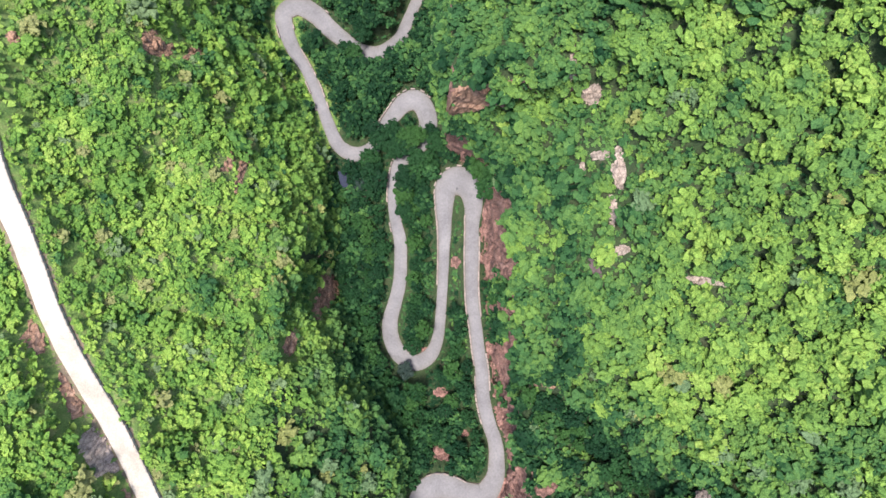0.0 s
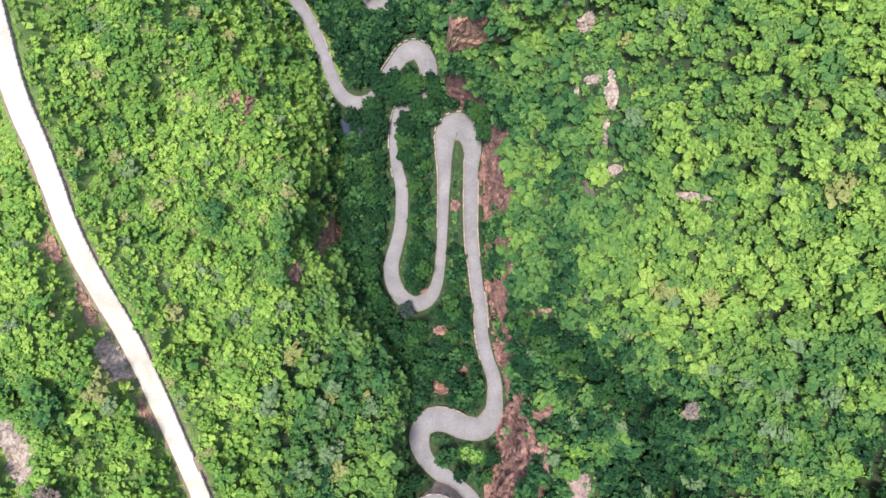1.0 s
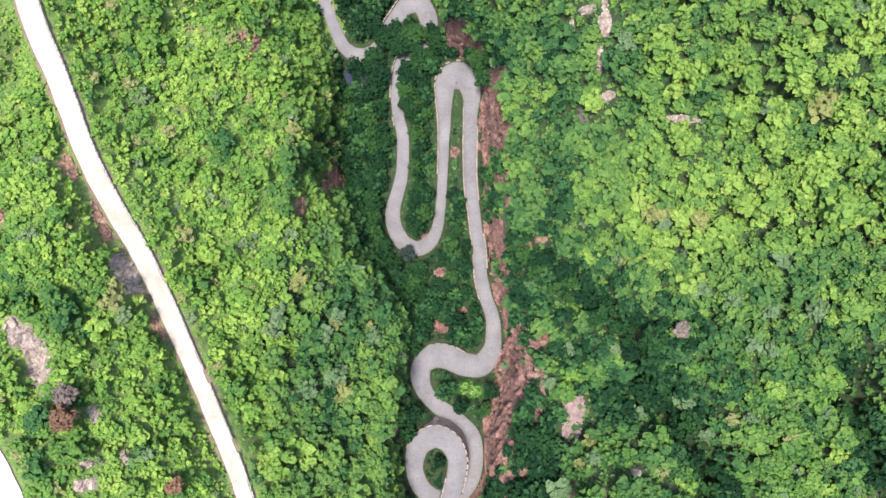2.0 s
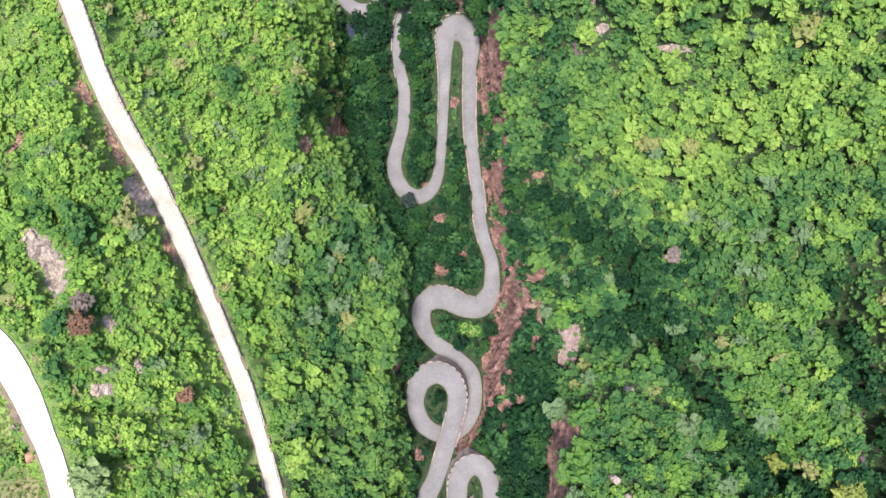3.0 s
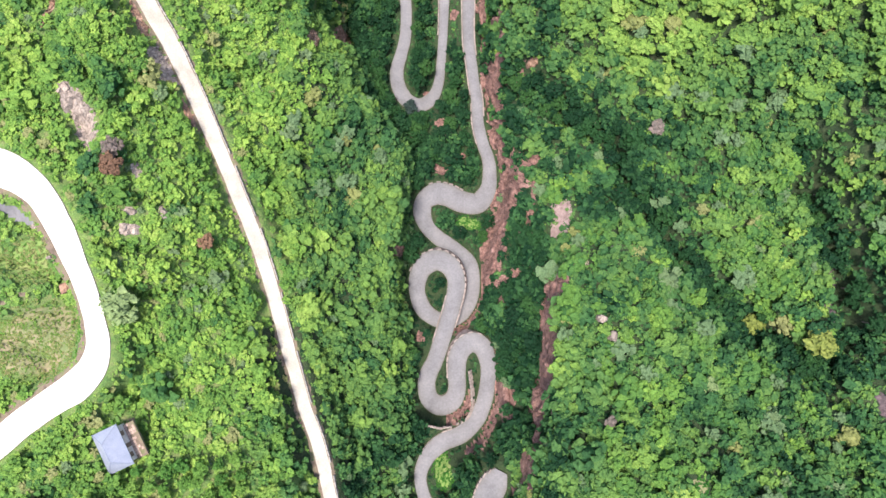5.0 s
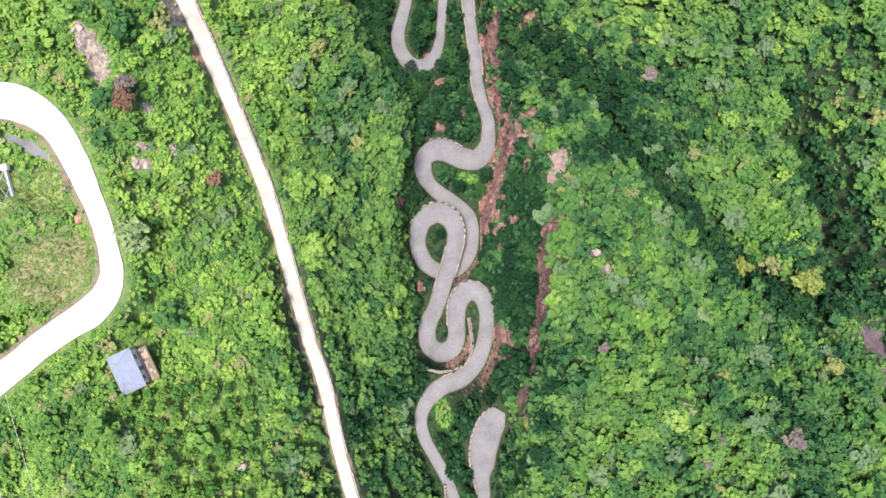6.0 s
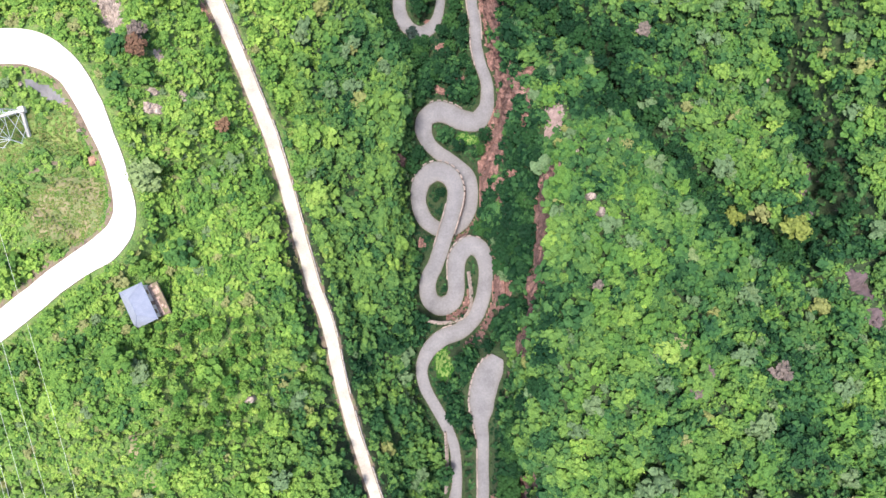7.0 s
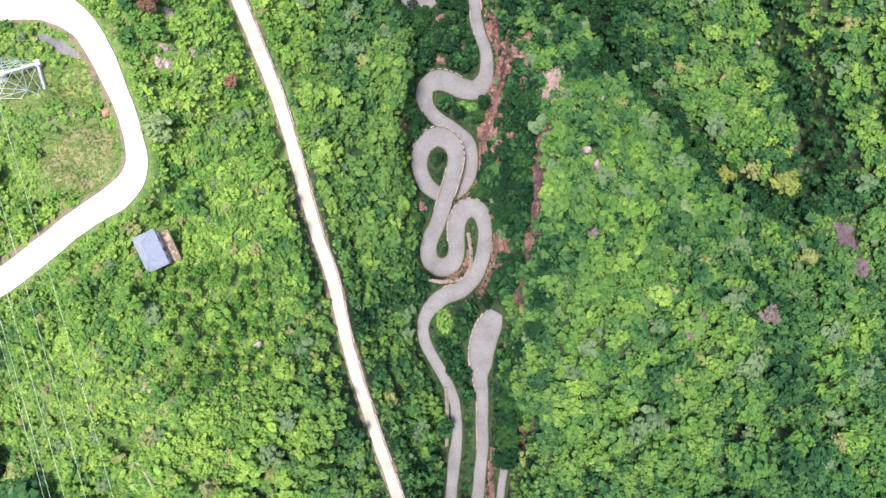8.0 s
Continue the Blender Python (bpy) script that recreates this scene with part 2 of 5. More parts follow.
section(150, (-130, 30), (-112, 26), (-102, 19.9), (-92, 7.9), (-84.2, -8.5), (-80, -18.3), (-78, -22.4), (-76, -25), (-10, -25), (-3.9, 16), (10, 34), (40.1, 45.1), (60, 54.5), (90, 59.8), (130, 64.2))
section(80, (-130, 44), (-105, 40), (-90, 33.8), (-82, 25.9), (-76.3, 13.3), (-71.4, -0.4), (-66.7, -13.6), (-63, -20), (-4, -18), (2.1, 17.9), (16, 33), (40.1, 47.8), (60, 59.3), (90, 65.8), (130, 70.3))
section(60, (-130, 50), (-105, 45), (-90, 41.7), (-78, 33.9), (-70.8, 21.8), (-62.9, 8.3), (-57.6, -6.9), (-51, -19), (-4, -17), (1.2, 27.9), (14, 36), (40.3, 48), (57, 57.9), (84, 64.6), (130, 69.6))
section(40.5, (-130, 52), (-105, 47.3), (-89.7, 44.5), (-75, 37.8), (-66.6, 26), (-57.2, 13), (-50.2, -2), (-41.9, -18), (-2, -15), (0.9, 31.9), (11, 35.1), (36.8, 44.6), (55, 56.1), (80, 64.3), (130, 70))
section(37.3, (-130, 52), (-105, 47.5), (-89.5, 44.1), (-74.5, 37.6), (-64.7, 27.3), (-55.2, 13.8), (-47.2, -0.9), (-41.3, -18), (-0.9, -13), (1.6, 17.8), (12.2, 21.8), (20.2, 27), (55.3, 53.8), (80, 62.8), (130, 69.9))
section(30, (-130, 53), (-105, 48), (-89, 43.6), (-73, 36.6), (-61.8, 28.2), (-51.8, 15.1), (-44.2, -1.3), (-39.9, -17.5), (6, -11), (10.8, 10.6), (14.7, 17.9), (19.6, 28.1), (51.9, 54.8), (80.1, 58.9), (130, 69.5))
section(15, (-130, 54), (-105, 48.9), (-88.3, 42.8), (-70.3, 34.1), (-57, 29.4), (-45.9, 16.5), (-39, -2.3), (-37.1, -17.1), (13, -9), (17.3, 30.1), (32.7, 40), (45.7, 49.7), (59.9, 55.6), (79.7, 62.2), (130, 68.3))
section(-10, (-130, 57), (-105, 51.8), (-89.7, 49.7), (-79.1, 44.2), (-63, 34), (-42.9, 23.1), (-40.5, 3.8), (-36.9, -14.5), (14, -7), (19, 27.4), (28.5, 33.7), (44.6, 38), (59.9, 44.2), (77.7, 51.6), (129.9, 61))
section(-35, (-130, 60), (-105, 56.7), (-87.8, 56.7), (-71.5, 48.3), (-61.6, 37.5), (-44.6, 32), (-33.3, 17.3), (-25.7, -10), (14.9, -3.9), (19.5, 19.1), (24, 28.6), (38.4, 26.5), (61, 36.6), (82.1, 44.2), (129.8, 58))
section(-57, (-130, 62), (-105, 59.2), (-83.5, 55.9), (-65.8, 47.3), (-53.5, 36.8), (-36.7, 26.4), (-14.7, 13.3), (-12.3, -4.6), (17.8, -0.6), (21.3, 15.6), (31.6, 19.9), (46, 38.1), (68.2, 33.7), (95.3, 46.2), (128.9, 58))
section(-75, (-130, 63), (-105, 61.3), (-81.6, 60.9), (-64.6, 50.4), (-50.7, 36.4), (-34.6, 30.6), (-16.1, 21.5), (-12.9, 2.1), (18.2, 2.1), (22.9, 26.1), (37.9, 28.1), (47.1, 25.6), (56.1, 32.7), (88.7, 38.4), (125.3, 54))
section(-98, (-130, 64), (-104.9, 63.9), (-84.4, 60.1), (-66.5, 55.1), (-41.3, 38.8), (-28.1, 30.8), (-18.2, 24.5), (-14.2, 5.7), (11.9, 6.3), (14.9, 20.2), (28.7, 28.4), (30.7, 47.1), (51.2, 45.2), (88.7, 37.1), (128.7, 50))
section(-125, (-130, 66), (-105, 60.9), (-84, 61.2), (-66, 56.8), (-42.9, 49.9), (-32.1, 33.3), (-18.7, 26.7), (-11.5, 11), (14.8, 13.4), (16.8, 22.6), (26.2, 28.3), (28.2, 51.7), (45.9, 56.6), (83.7, 40.7), (128.4, 49))
section(-152, (-130, 69), (-105, 65), (-86, 66.5), (-66.1, 63.3), (-39.1, 51.3), (-27.4, 32.2), (-17, 25.7), (-11.1, 18.9), (18.2, 26.8), (19.2, 32), (20.4, 38), (22.2, 55.4), (50.6, 60.8), (92.3, 56), (129.3, 50))
section(-185, (-130, 71), (-105, 68.4), (-86, 69.5), (-65.9, 68.4), (-31.6, 54.5), (-14.9, 35.4), (-9.1, 28.3), (-4.1, 19.9), (18.9, 31.7), (19.8, 37.5), (20.9, 44.2), (22.9, 56.5), (60.1, 67.5), (93.1, 64.7), (130.2, 60))
section(-225, (-130, 73), (-105, 70.6), (-84, 70.4), (-58, 66.2), (-28.1, 57.8), (-8.4, 42.5), (-4.2, 34.9), (-1.1, 25), (18.7, 33.9), (21, 40), (23.3, 46.3), (31.5, 57), (62, 69.2), (95.1, 66.8), (130, 64))
section(-300, (-130, 78), (-105, 75.7), (-84, 74.3), (-58, 71.7), (-29, 63.9), (-6.3, 52.9), (-1.4, 47.1), (3, 36), (17.9, 40), (27, 51.6), (34.9, 60.1), (47.5, 66.7), (64, 71.2), (95, 70.9), (130, 69.9))
SECTIONS.sort()
SEC_Y = np.array([s[0] for s in SECTIONS], float)
SEC_K = np.array([s[1] for s in SECTIONS], float)

# road courses: x, y, height of the surface, width
GORGE_UPPER = [(-8.4, 94.9, -24.0, 4.0), (-12.9, 84.4, -23.3, 4.0), (-16.8, 76.1, -22.7, 4.4), (-23.7, 71.4, -22.2, 4.7), (-31.3, 72.7, -21.7, 4.7), (-39.5, 78.4, -21.0, 5.9),
    (-45.4, 84.0, -20.5, 6.3), (-51.4, 86.9, -20.0, 6.6), (-56.1, 84.0, -19.6, 6.2), (-55.4, 78.3, -19.3, 5.4), (-53.0, 71.8, -18.9, 4.7), (-48.7, 65.0, -18.3, 3.9),
    (-45.2, 58.2, -17.9, 3.9), (-42.3, 50.7, -17.3, 3.9), (-39.5, 43.4, -16.8, 4.2), (-36.0, 36.9, -16.3, 4.6), (-30.6, 34.2, -15.9, 5.0), (-24.8, 36.1, -15.5, 4.9)]
GORGE_BEND = [(-20.8, 42.8, -15.0, 4.9), (-17.7, 47.0, -14.8, 5.3), (-13.9, 51.1, -14.5, 6.4), (-10.1, 52.0, -14.3, 6.8), (-7.1, 49.1, -14.1, 6.4), (-5.9, 43.4, -13.8, 6.0),
    (-8.9, 36.4, -13.5, 4.9), (-14.8, 31.4, -13.1, 4.5), (-16.8, 26.1, -12.8, 3.9), (-17.3, 19.0, -12.6, 3.9), (-16.5, 11.1, -12.3, 3.9), (-15.1, 4.9, -12.0, 4.1),
    (-14.8, -3.4, -11.7, 4.3), (-15.3, -9.9, -11.4, 4.4), (-16.9, -16.4, -11.2, 4.6), (-18.3, -22.3, -10.9, 5.0), (-17.5, -28.1, -10.7, 5.2), (-14.7, -32.8, -10.5, 5.3)]
GORGE_HAIRPIN = [(-10.3, -35.0, -10.3, 5.2), (-6.0, -33.4, -10.1, 4.8), (-3.3, -29.3, -9.9, 4.0), (-2.1, -23.5, -9.6, 3.5), (-1.4, -16.1, -9.3, 3.4), (-0.9, -7.0, -9.0, 3.4),
    (-0.6, 2.2, -8.6, 3.7), (-0.4, 9.4, -8.3, 4.5), (-0.5, 16.7, -8.0, 5.8), (0.4, 22.1, -7.8, 7.5), (3.9, 23.9, -7.6, 9.3), (7.5, 21.4, -7.4, 8.0), (8.8, 16.3, -7.2, 6.0),
    (8.4, 9.4, -6.8, 4.5), (8.2, 0.4, -5.9, 4.5), (8.1, -8.5, -5.0, 4.1), (8.4, -15.6, -4.3, 4.1), (9.3, -22.5, -3.6, 3.9), (10.1, -29.4, -2.8, 3.9), (11.0, -35.3, -2.2, 4.0)]
GORGE_SNAKE = [(11.5, -44.0, -2.0, 4.2), (13.0, -50.8, -1.5, 4.2), (14.9, -56.6, -1.0, 4.4), (15.5, -62.3, -0.6, 4.8), (14.7, -68.1, -0.2, 5.7), (11.3, -72.6, 0.2, 7.2),
    (5.9, -72.3, 0.6, 7.4), (0.8, -70.0, 1.1, 7.6), (-3.7, -69.6, 1.4, 7.6), (-7.5, -72.3, 1.7, 6.4), (-8.0, -76.8, 2.1, 6.0), (-6.2, -81.2, 2.4, 5.2), (-2.5, -84.9, 2.8, 5.0),
    (1.6, -87.6, 3.2, 4.8), (5.4, -90.7, 3.6, 5.0), (8.2, -94.7, 4.0, 5.6), (8.9, -100.3, 4.4, 5.6), (8.0, -106.2, 4.7, 5.5), (5.1, -110.9, 5.0, 5.2), (0.7, -113.0, 5.2, 5.1)]
GORGE_SPIRAL = [(-3.7, -112.2, 5.6, 5.3), (-7.6, -108.8, 6.2, 5.5), (-9.6, -102.9, 6.9, 5.3), (-8.7, -96.7, 7.6, 6.2), (-5.6, -93.3, 8.2, 6.9), (-2.2, -92.5, 8.6, 6.9),
    (1.4, -94.4, 9.0, 6.5), (3.4, -98.5, 9.4, 5.9), (3.3, -102.7, 9.8, 5.6), (2.1, -107.9, 10.2, 5.4), (0.6, -112.8, 10.6, 5.4), (-1.3, -119.0, 10.8, 5.3), (-3.5, -125.3, 11.1, 5.3),
    (-5.3, -128.9, 11.4, 5.6), (-6.3, -132.9, 11.7, 5.6), (-5.2, -137.5, 12.1, 6.0), (-1.6, -139.6, 12.4, 6.4), (2.1, -138.0, 12.7, 6.2), (3.7, -134.1, 13.0, 5.7), (3.5, -128.9, 13.4, 5.7)]
GORGE_CLIMB = [(3.8, -124.0, 13.8, 6.1), (5.6, -120.3, 14.1, 6.3), (8.7, -118.7, 14.4, 6.3), (11.8, -120.3, 14.7, 5.9), (13.4, -124.6, 15.0, 5.1), (13.4, -130.5, 15.5, 4.7),
    (12.2, -137.1, 16.0, 4.9), (9.7, -142.6, 16.5, 5.2), (5.0, -147.0, 17.0, 5.6), (-0.7, -149.3, 17.5, 5.6), (-5.3, -153.2, 18.0, 5.0), (-7.8, -158.9, 18.5, 4.0), (-6.9, -164.9, 19.0, 3.8),
    (-3.6, -171.0, 19.5, 3.8), (-0.2, -176.9, 20.1, 3.6), (2.5, -183.0, 20.7, 3.3), (3.5, -189.4, 21.2, 3.3), (3.7, -195.7, 21.7, 3.3), (2.8, -201.7, 22.2, 4.0), (2.1, -209.2, 22.9, 3.7),
    (1.5, -216.2, 23.4, 3.7)]
GORGE_LAST = [(2.2, -221.5, 23.7, 3.7), (4.9, -224.6, 24.0, 3.9), (8.4, -222.4, 24.3, 3.7), (10.3, -213.7, 24.8, 3.7), (11.1, -204.3, 25.5, 3.6), (11.8, -196.8, 26.0, 3.6), (11.7, -187.5, 26.7, 3.6),
    (11.6, -180.1, 27.2, 3.7), (10.9, -174.0, 27.7, 4.8), (11.1, -169.8, 28.0, 7.2), (11.3, -165.6, 28.4, 8.0), (12.5, -160.6, 28.8, 8.4), (14.2, -156.6, 29.0, 7.6), (15.5, -154.4, 29.2, 5.4), (16.3, -152.9, 29.3, 3.2)]
UPPER_LANE = [(22.4, -179.0, 31.2, 2.4), (20.9, -188.0, 31.9, 2.4), (19.0, -196.0, 32.5, 2.3), (17.1, -206.0, 33.3, 2.2), (16.0, -216.3, 34.0, 2.2)]
BENCH = [(-106.0, 66.0, 50.5, 5.0), (-98.5, 34.6, 49.0, 5.0), (-94.3, 17.3, 48.2, 4.9), (-89.5, 5.0, 47.6, 4.7), (-86.6, -3.0, 47.2, 4.6), (-83.9, -11.0, 46.8, 4.4), (-80.6, -19.0, 46.2, 4.4),
    (-76.6, -27.0, 45.5, 4.3), (-72.1, -35.0, 44.9, 4.3), (-68.3, -43.0, 44.3, 4.2), (-64.8, -51.0, 43.9, 4.2), (-61.4, -59.0, 43.5, 3.9), (-58.0, -67.0, 43.2, 3.8), (-54.8, -75.0, 42.9, 3.7),
    (-51.6, -83.0, 42.5, 3.7), (-48.7, -91.0, 42.2, 3.6), (-46.3, -99.0, 41.9, 3.6), (-44.1, -107.0, 41.7, 3.5), (-41.9, -115.0, 41.8, 3.5), (-39.5, -123.0, 42.1, 3.4), (-37.1, -131.0, 42.4, 3.4),
    (-34.0, -139.0, 42.7, 3.3), (-31.7, -147.0, 43.1, 3.3), (-29.9, -155.0, 43.4, 3.2), (-27.8, -163.0, 43.7, 3.2), (-25.4, -171.0, 44.1, 3.1), (-22.7, -179.0, 44.4, 3.1), (-19.9, -187.0, 44.8, 3.0),
    (-16.9, -195.0, 45.1, 3.0), (-14.0, -203.0, 45.5, 2.9), (-9.0, -217.0, 46.2, 2.9), (-4.0, -232.0, 46.8, 2.9)]
TERRACE = [(-150.4, -100.0, 59.0, 8.0), (-129.8, -79.6, 59.4, 8.6), (-118.7, -71.4, 59.7, 8.8), (-107.7, -70.0, 60.0, 8.8), (-100.4, -71.5, 60.2, 8.3), (-93.4, -76.3, 60.4, 6.8), (-88.2, -84.1, 60.7, 6.2),
    (-84.5, -91.9, 60.9, 5.2), (-81.6, -98.4, 61.1, 4.7), (-79.5, -105.2, 61.3, 4.8), (-78.4, -111.2, 61.5, 5.5), (-79.6, -116.1, 61.6, 6.4), (-83.1, -120.3, 61.8, 7.0), (-88.3, -123.7, 61.9, 6.4),
    (-94.7, -128.4, 62.2, 6.2), (-101.1, -133.8, 62.4, 6.4), (-112.5, -142.5, 62.7, 6.5), (-134.0, -156.0, 63.0, 6.5)]


def spline(points, step=0.8):
    """Even samples along a smooth curve through the points."""
    p = np.array(points, float)
    q = np.vstack([2 * p[0] - p[1], p, 2 * p[-1] - p[-2]])
    out = []
    for k in range(1, len(q) - 2):
        a, b, c, d = q[k - 1 : k + 3]
        n = max(2, int(np.linalg.norm((c - b)[:2]) / step * 3))
        for u in np.arange(n) / n:
            out.append(0.5 * (2 * b + (c - a) * u + (2 * a - 5 * b + 4 * c - d) * u * u + (3 * b - a - 3 * c + d) * u**3))
    out = np.array(out + [p[-1]])
    run = np.r_[0, np.cumsum(np.linalg.norm(np.diff(out[:, :2], axis=0), axis=1))]
    even = np.arange(0, run[-1], step)
    return np.stack([np.interp(even, run, out[:, k]) for k in range(out.shape[1])], 1)


gorge_way = spline(GORGE_UPPER + GORGE_BEND + GORGE_HAIRPIN + GORGE_SNAKE + GORGE_SPIRAL + GORGE_CLIMB + GORGE_LAST)
bench_way, terrace_way, lane_way = spline(BENCH), spline(TERRACE), spline(UPPER_LANE)
ALL_WAYS = np.vstack([gorge_way, bench_way, terrace_way, lane_way])


def spans(way):
    """Which samples of a road pass over a lower road, on a bridge deck."""
    near = np.hypot(way[:, None, 0] - way[None, :, 0], way[:, None, 1] - way[None, :, 1]) < 4.6
    return (near & (way[:, None, 2] - way[None, :, 2] > 2.8)).any(1)


gorge_span = spans(gorge_way)
carve = np.vstack([gorge_way[~gorge_span], bench_way, terrace_way, lane_way])

inner_x = np.r_[np.arange(-128, -46, 1.2), np.arange(-46, 46, 0.7), np.arange(46, 130, 1.2)]
inner_y = np.arange(-236, 112, 0.9)
far = np.array([4, 10, 20, 36, 60, 100, 170, 300, 600, 1200, 2400.0])
GX, GY = np.r_[inner_x[0] - far[::-1], inner_x, inner_x[-1] + far], np.r_[inner_y[0] - far[::-1], inner_y, inner_y[-1] + far]
H = np.zeros((len(GY), len(GX)))
for row, y in enumerate(GY):
    yc = min(max(y, SEC_Y[0]), SEC_Y[-1])
    k = int(np.clip(np.searchsorted(SEC_Y, yc) - 1, 0, len(SEC_Y) - 2))
    u = (yc - SEC_Y[k]) / (SEC_Y[k + 1] - SEC_Y[k])
    u = u * u * (3 - 2 * u) * 0.5 + u * 0.5
    knots = SEC_K[k] * (1 - u) + SEC_K[k + 1] * u
    H[row] = np.interp(GX, knots[:, 0], knots[:, 1])
for row, y in enumerate(GY):
    for col, x in enumerate(GX):
        off = min(1.0, max(0.0, (abs(x - 2) - 22) / 20))
        gully = 1 - abs(noise.noise(Vector((x / 34, y / 13, 5.7)))) * 2.2
        H[row, col] -= off * 3.4 * max(0.0, gully) ** 3
        H[row, col] += 2.2 * noise.noise(Vector((x / 15, y / 15, 3.1))) + 0.55 * noise.noise(Vector((x / 5.5, y / 5.5, 8.4)))
RAVINES = [[(22.0, -36.0), (33.6, -44.3), (46.0, -55.0), (55.7, -73.0), (63.7, -90.5), (73.0, -101.0), (86.0, -111.0), (100.0, -122.0)],
           [(95.0, -62.0), (104.4, -88.4), (108.3, -97.9), (110.1, -111.0), (103.0, -121.0)]]


def ravine(x, y):
    """Distance from the wooded ravines between the spurs."""
    x, y = np.asarray(x, float), np.asarray(y, float)
    best = np.full(np.shape(x), 999.0)
    for course in RAVINES:
        for (ax, ay), (bx, by) in zip(course, course[1:]):
            u = np.clip(((x - ax) * (bx - ax) + (y - ay) * (by - ay)) / ((bx - ax) ** 2 + (by - ay) ** 2), 0, 1)
            best = np.minimum(best, np.hypot(x - ax - u * (bx - ax), y - ay - u * (by - ay)))
    return best


H -= 10.0 * np.exp(-((ravine(*np.meshgrid(GX, GY)) / 5.5) ** 2))
num, den, edge, roof = np.zeros_like(H), np.zeros_like(H), np.full_like(H, 99.0), np.full_like(H, 999.0)
for x, y, z, w in carve:
    c0, c1 = np.searchsorted(GX, (x - 10, x + 10))
    r0, r1 = np.searchsorted(GY, (y - 10, y + 10))
    d = np.hypot(GX[None, c0:c1] - x, GY[r0:r1, None] - y)
    k = 1 / (d * d + 0.4) ** 2
    num[r0:r1, c0:c1] += k * z
    den[r0:r1, c0:c1] += k
    edge[r0:r1, c0:c1] = np.minimum(edge[r0:r1, c0:c1], d - w / 2)
    low = roof[r0:r1, c0:c1]
    roof[r0:r1, c0:c1] = np.where(d < w / 2 + 1.1, np.minimum(low, z - 0.22), low)
reach = np.full_like(H, 4.6)
reach[np.ix_((GY > -146) & (GY < -66), (GX > -17) & (GX < 19))] = 1.5  # walled bends
blend = np.clip((reach - edge) / (reach - 0.4), 0, 1)
blend = blend * blend * (3 - 2 * blend)
H = np.where(den > 0, H * (1 - blend) + (num / np.maximum(den, 1e-9) - 0.2) * blend, H)
H = np.minimum(H, roof)


def bilinear(grid, x, y):
    x, y = np.asarray(x, float), np.asarray(y, float)
    c = np.clip(np.searchsorted(GX, x) - 1, 0, len(GX) - 2)
    r = np.clip(np.searchsorted(GY, y) - 1, 0, len(GY) - 2)
    u, v = np.clip((x - GX[c]) / (GX[c + 1] - GX[c]), 0, 1), np.clip((y - GY[r]) / (GY[r + 1] - GY[r]), 0, 1)
    return grid[r, c] * (1 - u) * (1 - v) + grid[r, c + 1] * u * (1 - v) + grid[r + 1, c] * (1 - u) * v + grid[r + 1, c + 1] * u * v


def ground_at(x, y):
    return bilinear(H, x, y)


# bare rock: centre, half sizes, turn in degrees
OUTCROPS = []


def outcrop(x, y, rx, ry, turn=0, rocks=8, size=1.5, look_of="red"):
    OUTCROPS.append((x, y, rx, ry, radians(turn), rocks, size, look_of))


def bare(x, y, grow=1.0):
    """How far inside bare rock a place lies: below 1 is inside."""
    best = np.full(np.shape(x), 9.0)
    for ox, oy, rx, ry, a, *_ in OUTCROPS:
        dx, dy = x - ox, y - oy
        u, v = dx * math.cos(a) + dy * math.sin(a), dy * math.cos(a) - dx * math.sin(a)
        best = np.minimum(best, np.hypot(u / (rx * grow), v / (ry * grow)))
    return best


def bare_gap(x, y):
    """Metres, at least, from the rim of bare rock."""
    best = np.full(np.shape(x), 99.0)
    for ox, oy, rx, ry, a, *_ in OUTCROPS:
        dx, dy = x - ox, y - oy
        u, v = dx * math.cos(a) + dy * math.sin(a), dy * math.cos(a) - dx * math.sin(a)
        r = np.maximum(np.hypot(u / rx, v / ry), 0.05)
        best = np.minimum(best, np.where(r < 1, -1.0, (1 - 1 / r) * np.hypot(u, v)))
    return best


outcrop(5.4, 39.1, 5.2, 1.5, 0, 4, 2.4, "orange")
outcrop(26.2, -32.9, 1.7, 1.3, 0, 4, 1.3, "orange")
outcrop(-73.3, 52.8, 2.0, 3.7, 0, 7, 2.4, "orange")
outcrop(-68.2, 54.2, 1.1, 2.4, 0, 4, 1.6, "orange")
outcrop(-92.9, 46.7, 1.2, 1.7, 0, 3, 1.6, "orange")
outcrop(-55.8, 23.5, 0.8, 3.1, 0, 5, 1.3, "orange")
outcrop(-53.2, 21.7, 0.6, 5.8, 0, 6, 1.0, "orange")
outcrop(-37.8, -12.6, 1.5, 6.1, 0, 8, 1.3, "orange")
outcrop(-40.9, -23.2, 1.0, 3.5, 0, 5, 1.2, "orange")
outcrop(33.3, 36.9, 1.9, 2.3, 0, 6, 1.7, "pale")
outcrop(28.2, 41.6, 0.8, 5.2, 0, 7, 1.3, "pale")
outcrop(34.5, 22.4, 1.7, 1.2, 0, 4, 1.2, "pale")
outcrop(38.2, 18.6, 1.2, 5.4, 0, 7, 1.4, "pale")
outcrop(36.6, 9.6, 0.7, 4.2, 4, 5, 1.1, "pale")
outcrop(31.2, 19.0, 0.9, 2.8, 0, 3, 1.2, "pale")
outcrop(39.2, 1.1, 1.7, 1.1, 0, 4, 1.1, "pale")
outcrop(55.0, -5.6, 4.2, 0.9, -14, 6, 1.2, "pale")
# dark rock colour here paints in a shaded crevice between the pale rocks
outcrop(35.2, -4.4, 1.0, 3.8, 28, 4, 1.0, "dark")
outcrop(19.9, -70.0, 6.8, 3.4, 40, 12, 1.7, "red")
